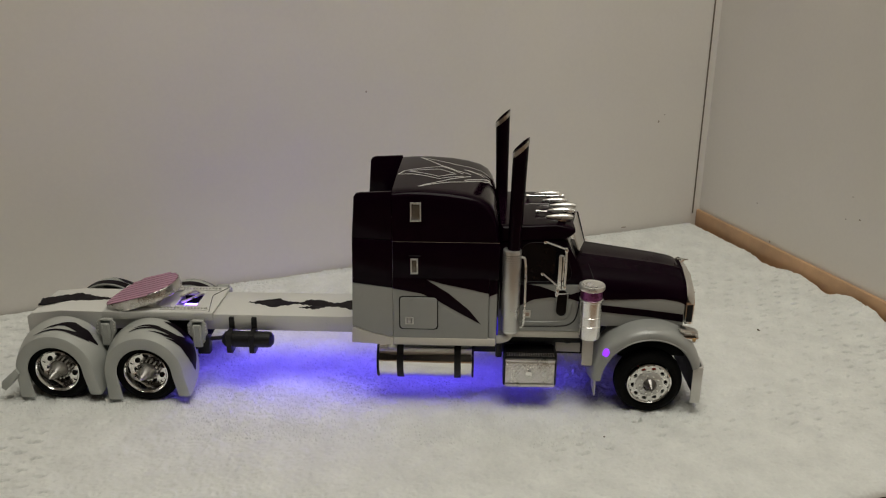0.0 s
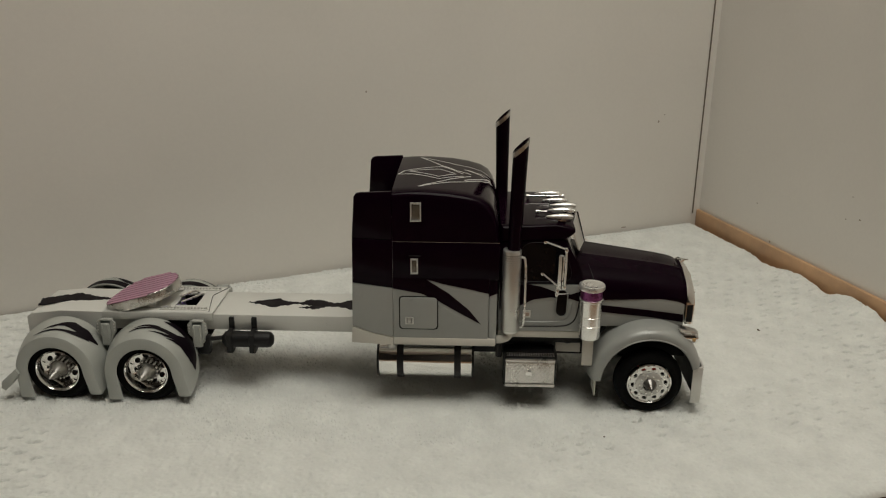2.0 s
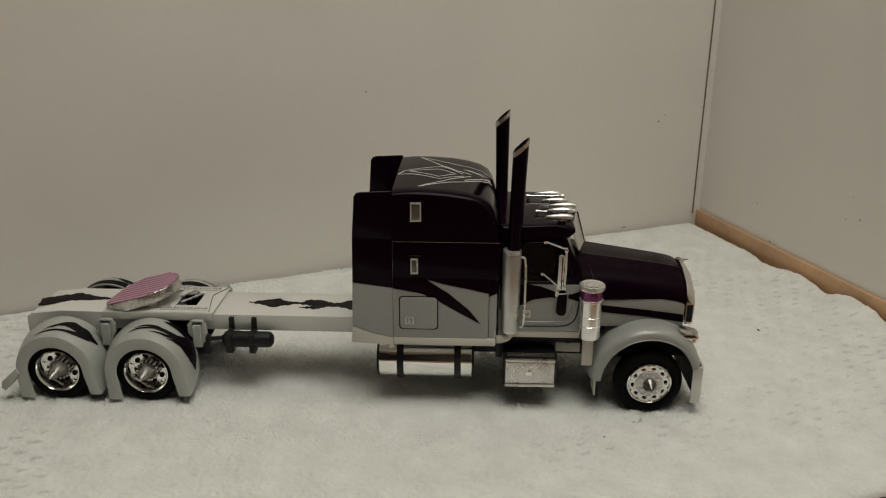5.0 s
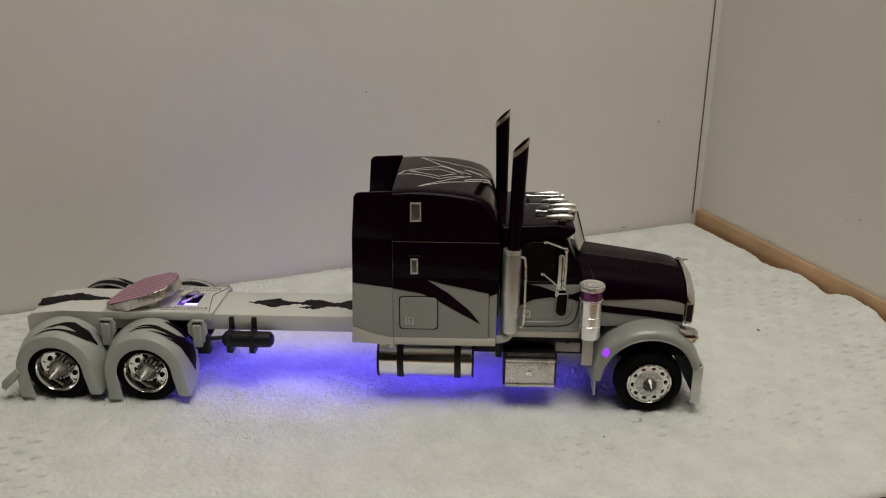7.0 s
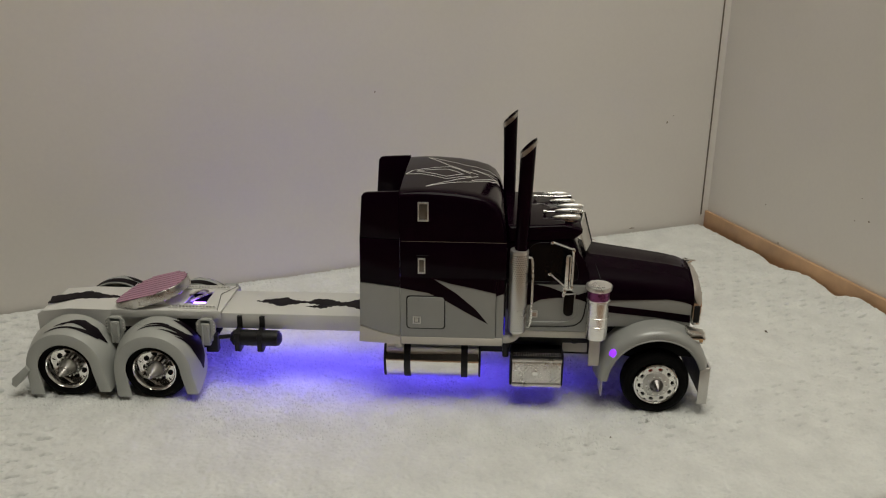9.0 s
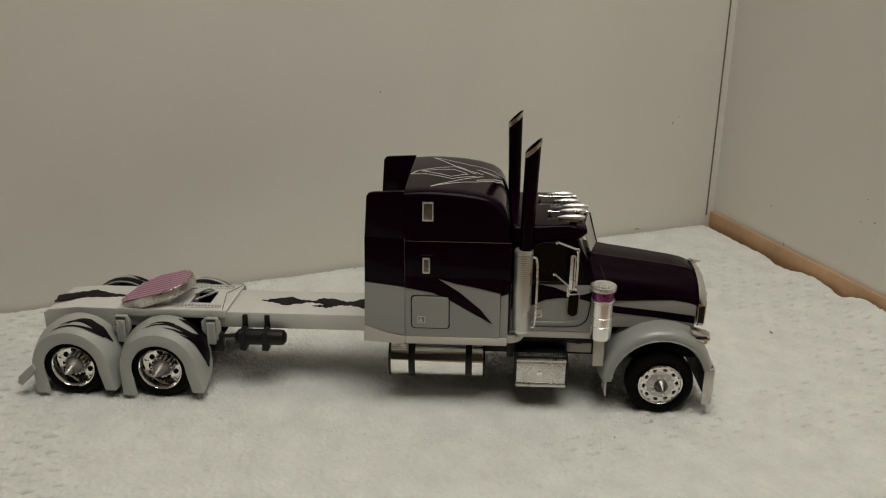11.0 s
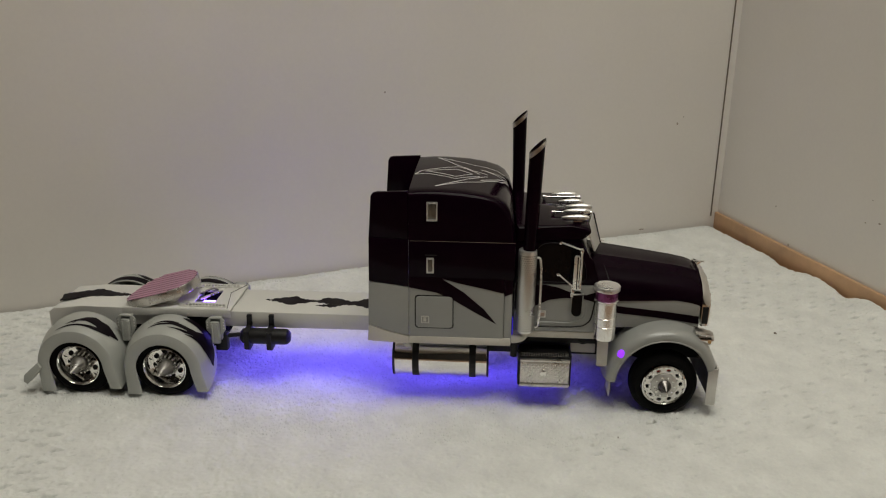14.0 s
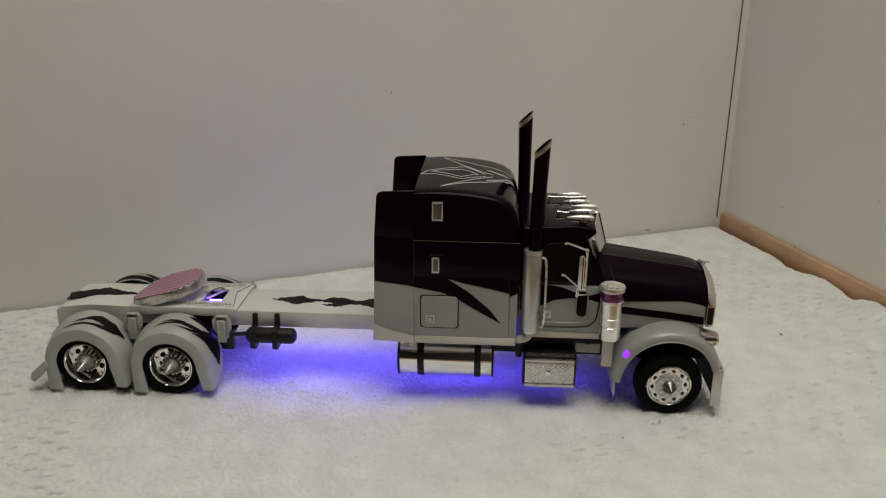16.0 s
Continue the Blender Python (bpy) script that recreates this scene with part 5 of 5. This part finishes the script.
    box(bm, -0.0832, -0.0700, *sorted((s * 0.0780, s * 0.0830)), 0.0610, 0.0995, 0.0008)
    part("canister_leg", bm, CREAM, ac, "pale flat support leg")


for side in (-1, 1):
    side_gear(side)


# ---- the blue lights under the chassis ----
# Each bar always glows: it hangs below its closed girder for lit times, and is hidden inside it for dark times.
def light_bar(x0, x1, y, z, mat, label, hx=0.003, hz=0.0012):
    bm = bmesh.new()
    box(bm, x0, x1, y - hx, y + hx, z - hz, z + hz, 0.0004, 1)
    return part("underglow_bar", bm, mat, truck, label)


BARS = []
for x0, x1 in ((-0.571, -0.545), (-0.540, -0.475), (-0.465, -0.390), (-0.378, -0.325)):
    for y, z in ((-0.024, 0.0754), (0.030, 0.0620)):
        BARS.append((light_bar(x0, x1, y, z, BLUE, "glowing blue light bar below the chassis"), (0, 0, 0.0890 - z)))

# sealed boxes added under the sleeper and cab to hide the front bars' glow
bm = bmesh.new()
box(bm, -0.312, -0.195, -0.036, 0.036, 0.0790, 0.0925, 0.001)
part("bar_hiding_box", bm, BLACK, truck, "added black box below the sleeper that hides light bars")
bm = bmesh.new()
box(bm, -0.180, -0.070, -0.036, 0.036, 0.0640, 0.0795, 0.001)
part("bar_hiding_box", bm, BLACK, truck, "added black box below the cab that hides light bars")
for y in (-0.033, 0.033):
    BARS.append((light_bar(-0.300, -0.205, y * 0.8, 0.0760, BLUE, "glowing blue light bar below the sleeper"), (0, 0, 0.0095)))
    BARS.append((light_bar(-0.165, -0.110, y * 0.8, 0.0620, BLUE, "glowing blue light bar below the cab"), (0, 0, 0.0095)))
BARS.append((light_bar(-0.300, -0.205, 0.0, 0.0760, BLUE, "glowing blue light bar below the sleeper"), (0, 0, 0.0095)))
# the lamp below the deck opening slides into the front girder, which hides its glow
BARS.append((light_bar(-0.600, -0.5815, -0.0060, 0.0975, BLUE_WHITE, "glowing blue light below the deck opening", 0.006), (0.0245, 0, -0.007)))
# glowing strip added for the blue light in the gap between sleeper and cab, a thin upright line
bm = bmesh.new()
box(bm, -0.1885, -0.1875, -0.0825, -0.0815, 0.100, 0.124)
BARS.append((part("gap_glow_strip", bm, BLUE_GAP_GLOW, truck, "glowing strip added for the blue light between sleeper and cab"), (0.004, 0.030, 0.012)))
# glowing disc added on the front fender for light that shows through it
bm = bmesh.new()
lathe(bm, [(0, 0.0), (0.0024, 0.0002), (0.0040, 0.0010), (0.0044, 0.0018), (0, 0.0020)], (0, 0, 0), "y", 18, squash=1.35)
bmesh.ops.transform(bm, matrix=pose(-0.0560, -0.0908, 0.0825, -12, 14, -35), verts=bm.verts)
BARS.append((part("fender_glow_disc", bm, BLUE_SPOT, truck, "glowing violet disc for light showing through the front fender"), (0.020, 0.036, 0.030)))

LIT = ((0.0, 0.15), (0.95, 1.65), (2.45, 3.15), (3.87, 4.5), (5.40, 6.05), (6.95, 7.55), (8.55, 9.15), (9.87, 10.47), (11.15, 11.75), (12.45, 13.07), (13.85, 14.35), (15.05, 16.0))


# off only moves a bar into a closed body; its glow stays constant
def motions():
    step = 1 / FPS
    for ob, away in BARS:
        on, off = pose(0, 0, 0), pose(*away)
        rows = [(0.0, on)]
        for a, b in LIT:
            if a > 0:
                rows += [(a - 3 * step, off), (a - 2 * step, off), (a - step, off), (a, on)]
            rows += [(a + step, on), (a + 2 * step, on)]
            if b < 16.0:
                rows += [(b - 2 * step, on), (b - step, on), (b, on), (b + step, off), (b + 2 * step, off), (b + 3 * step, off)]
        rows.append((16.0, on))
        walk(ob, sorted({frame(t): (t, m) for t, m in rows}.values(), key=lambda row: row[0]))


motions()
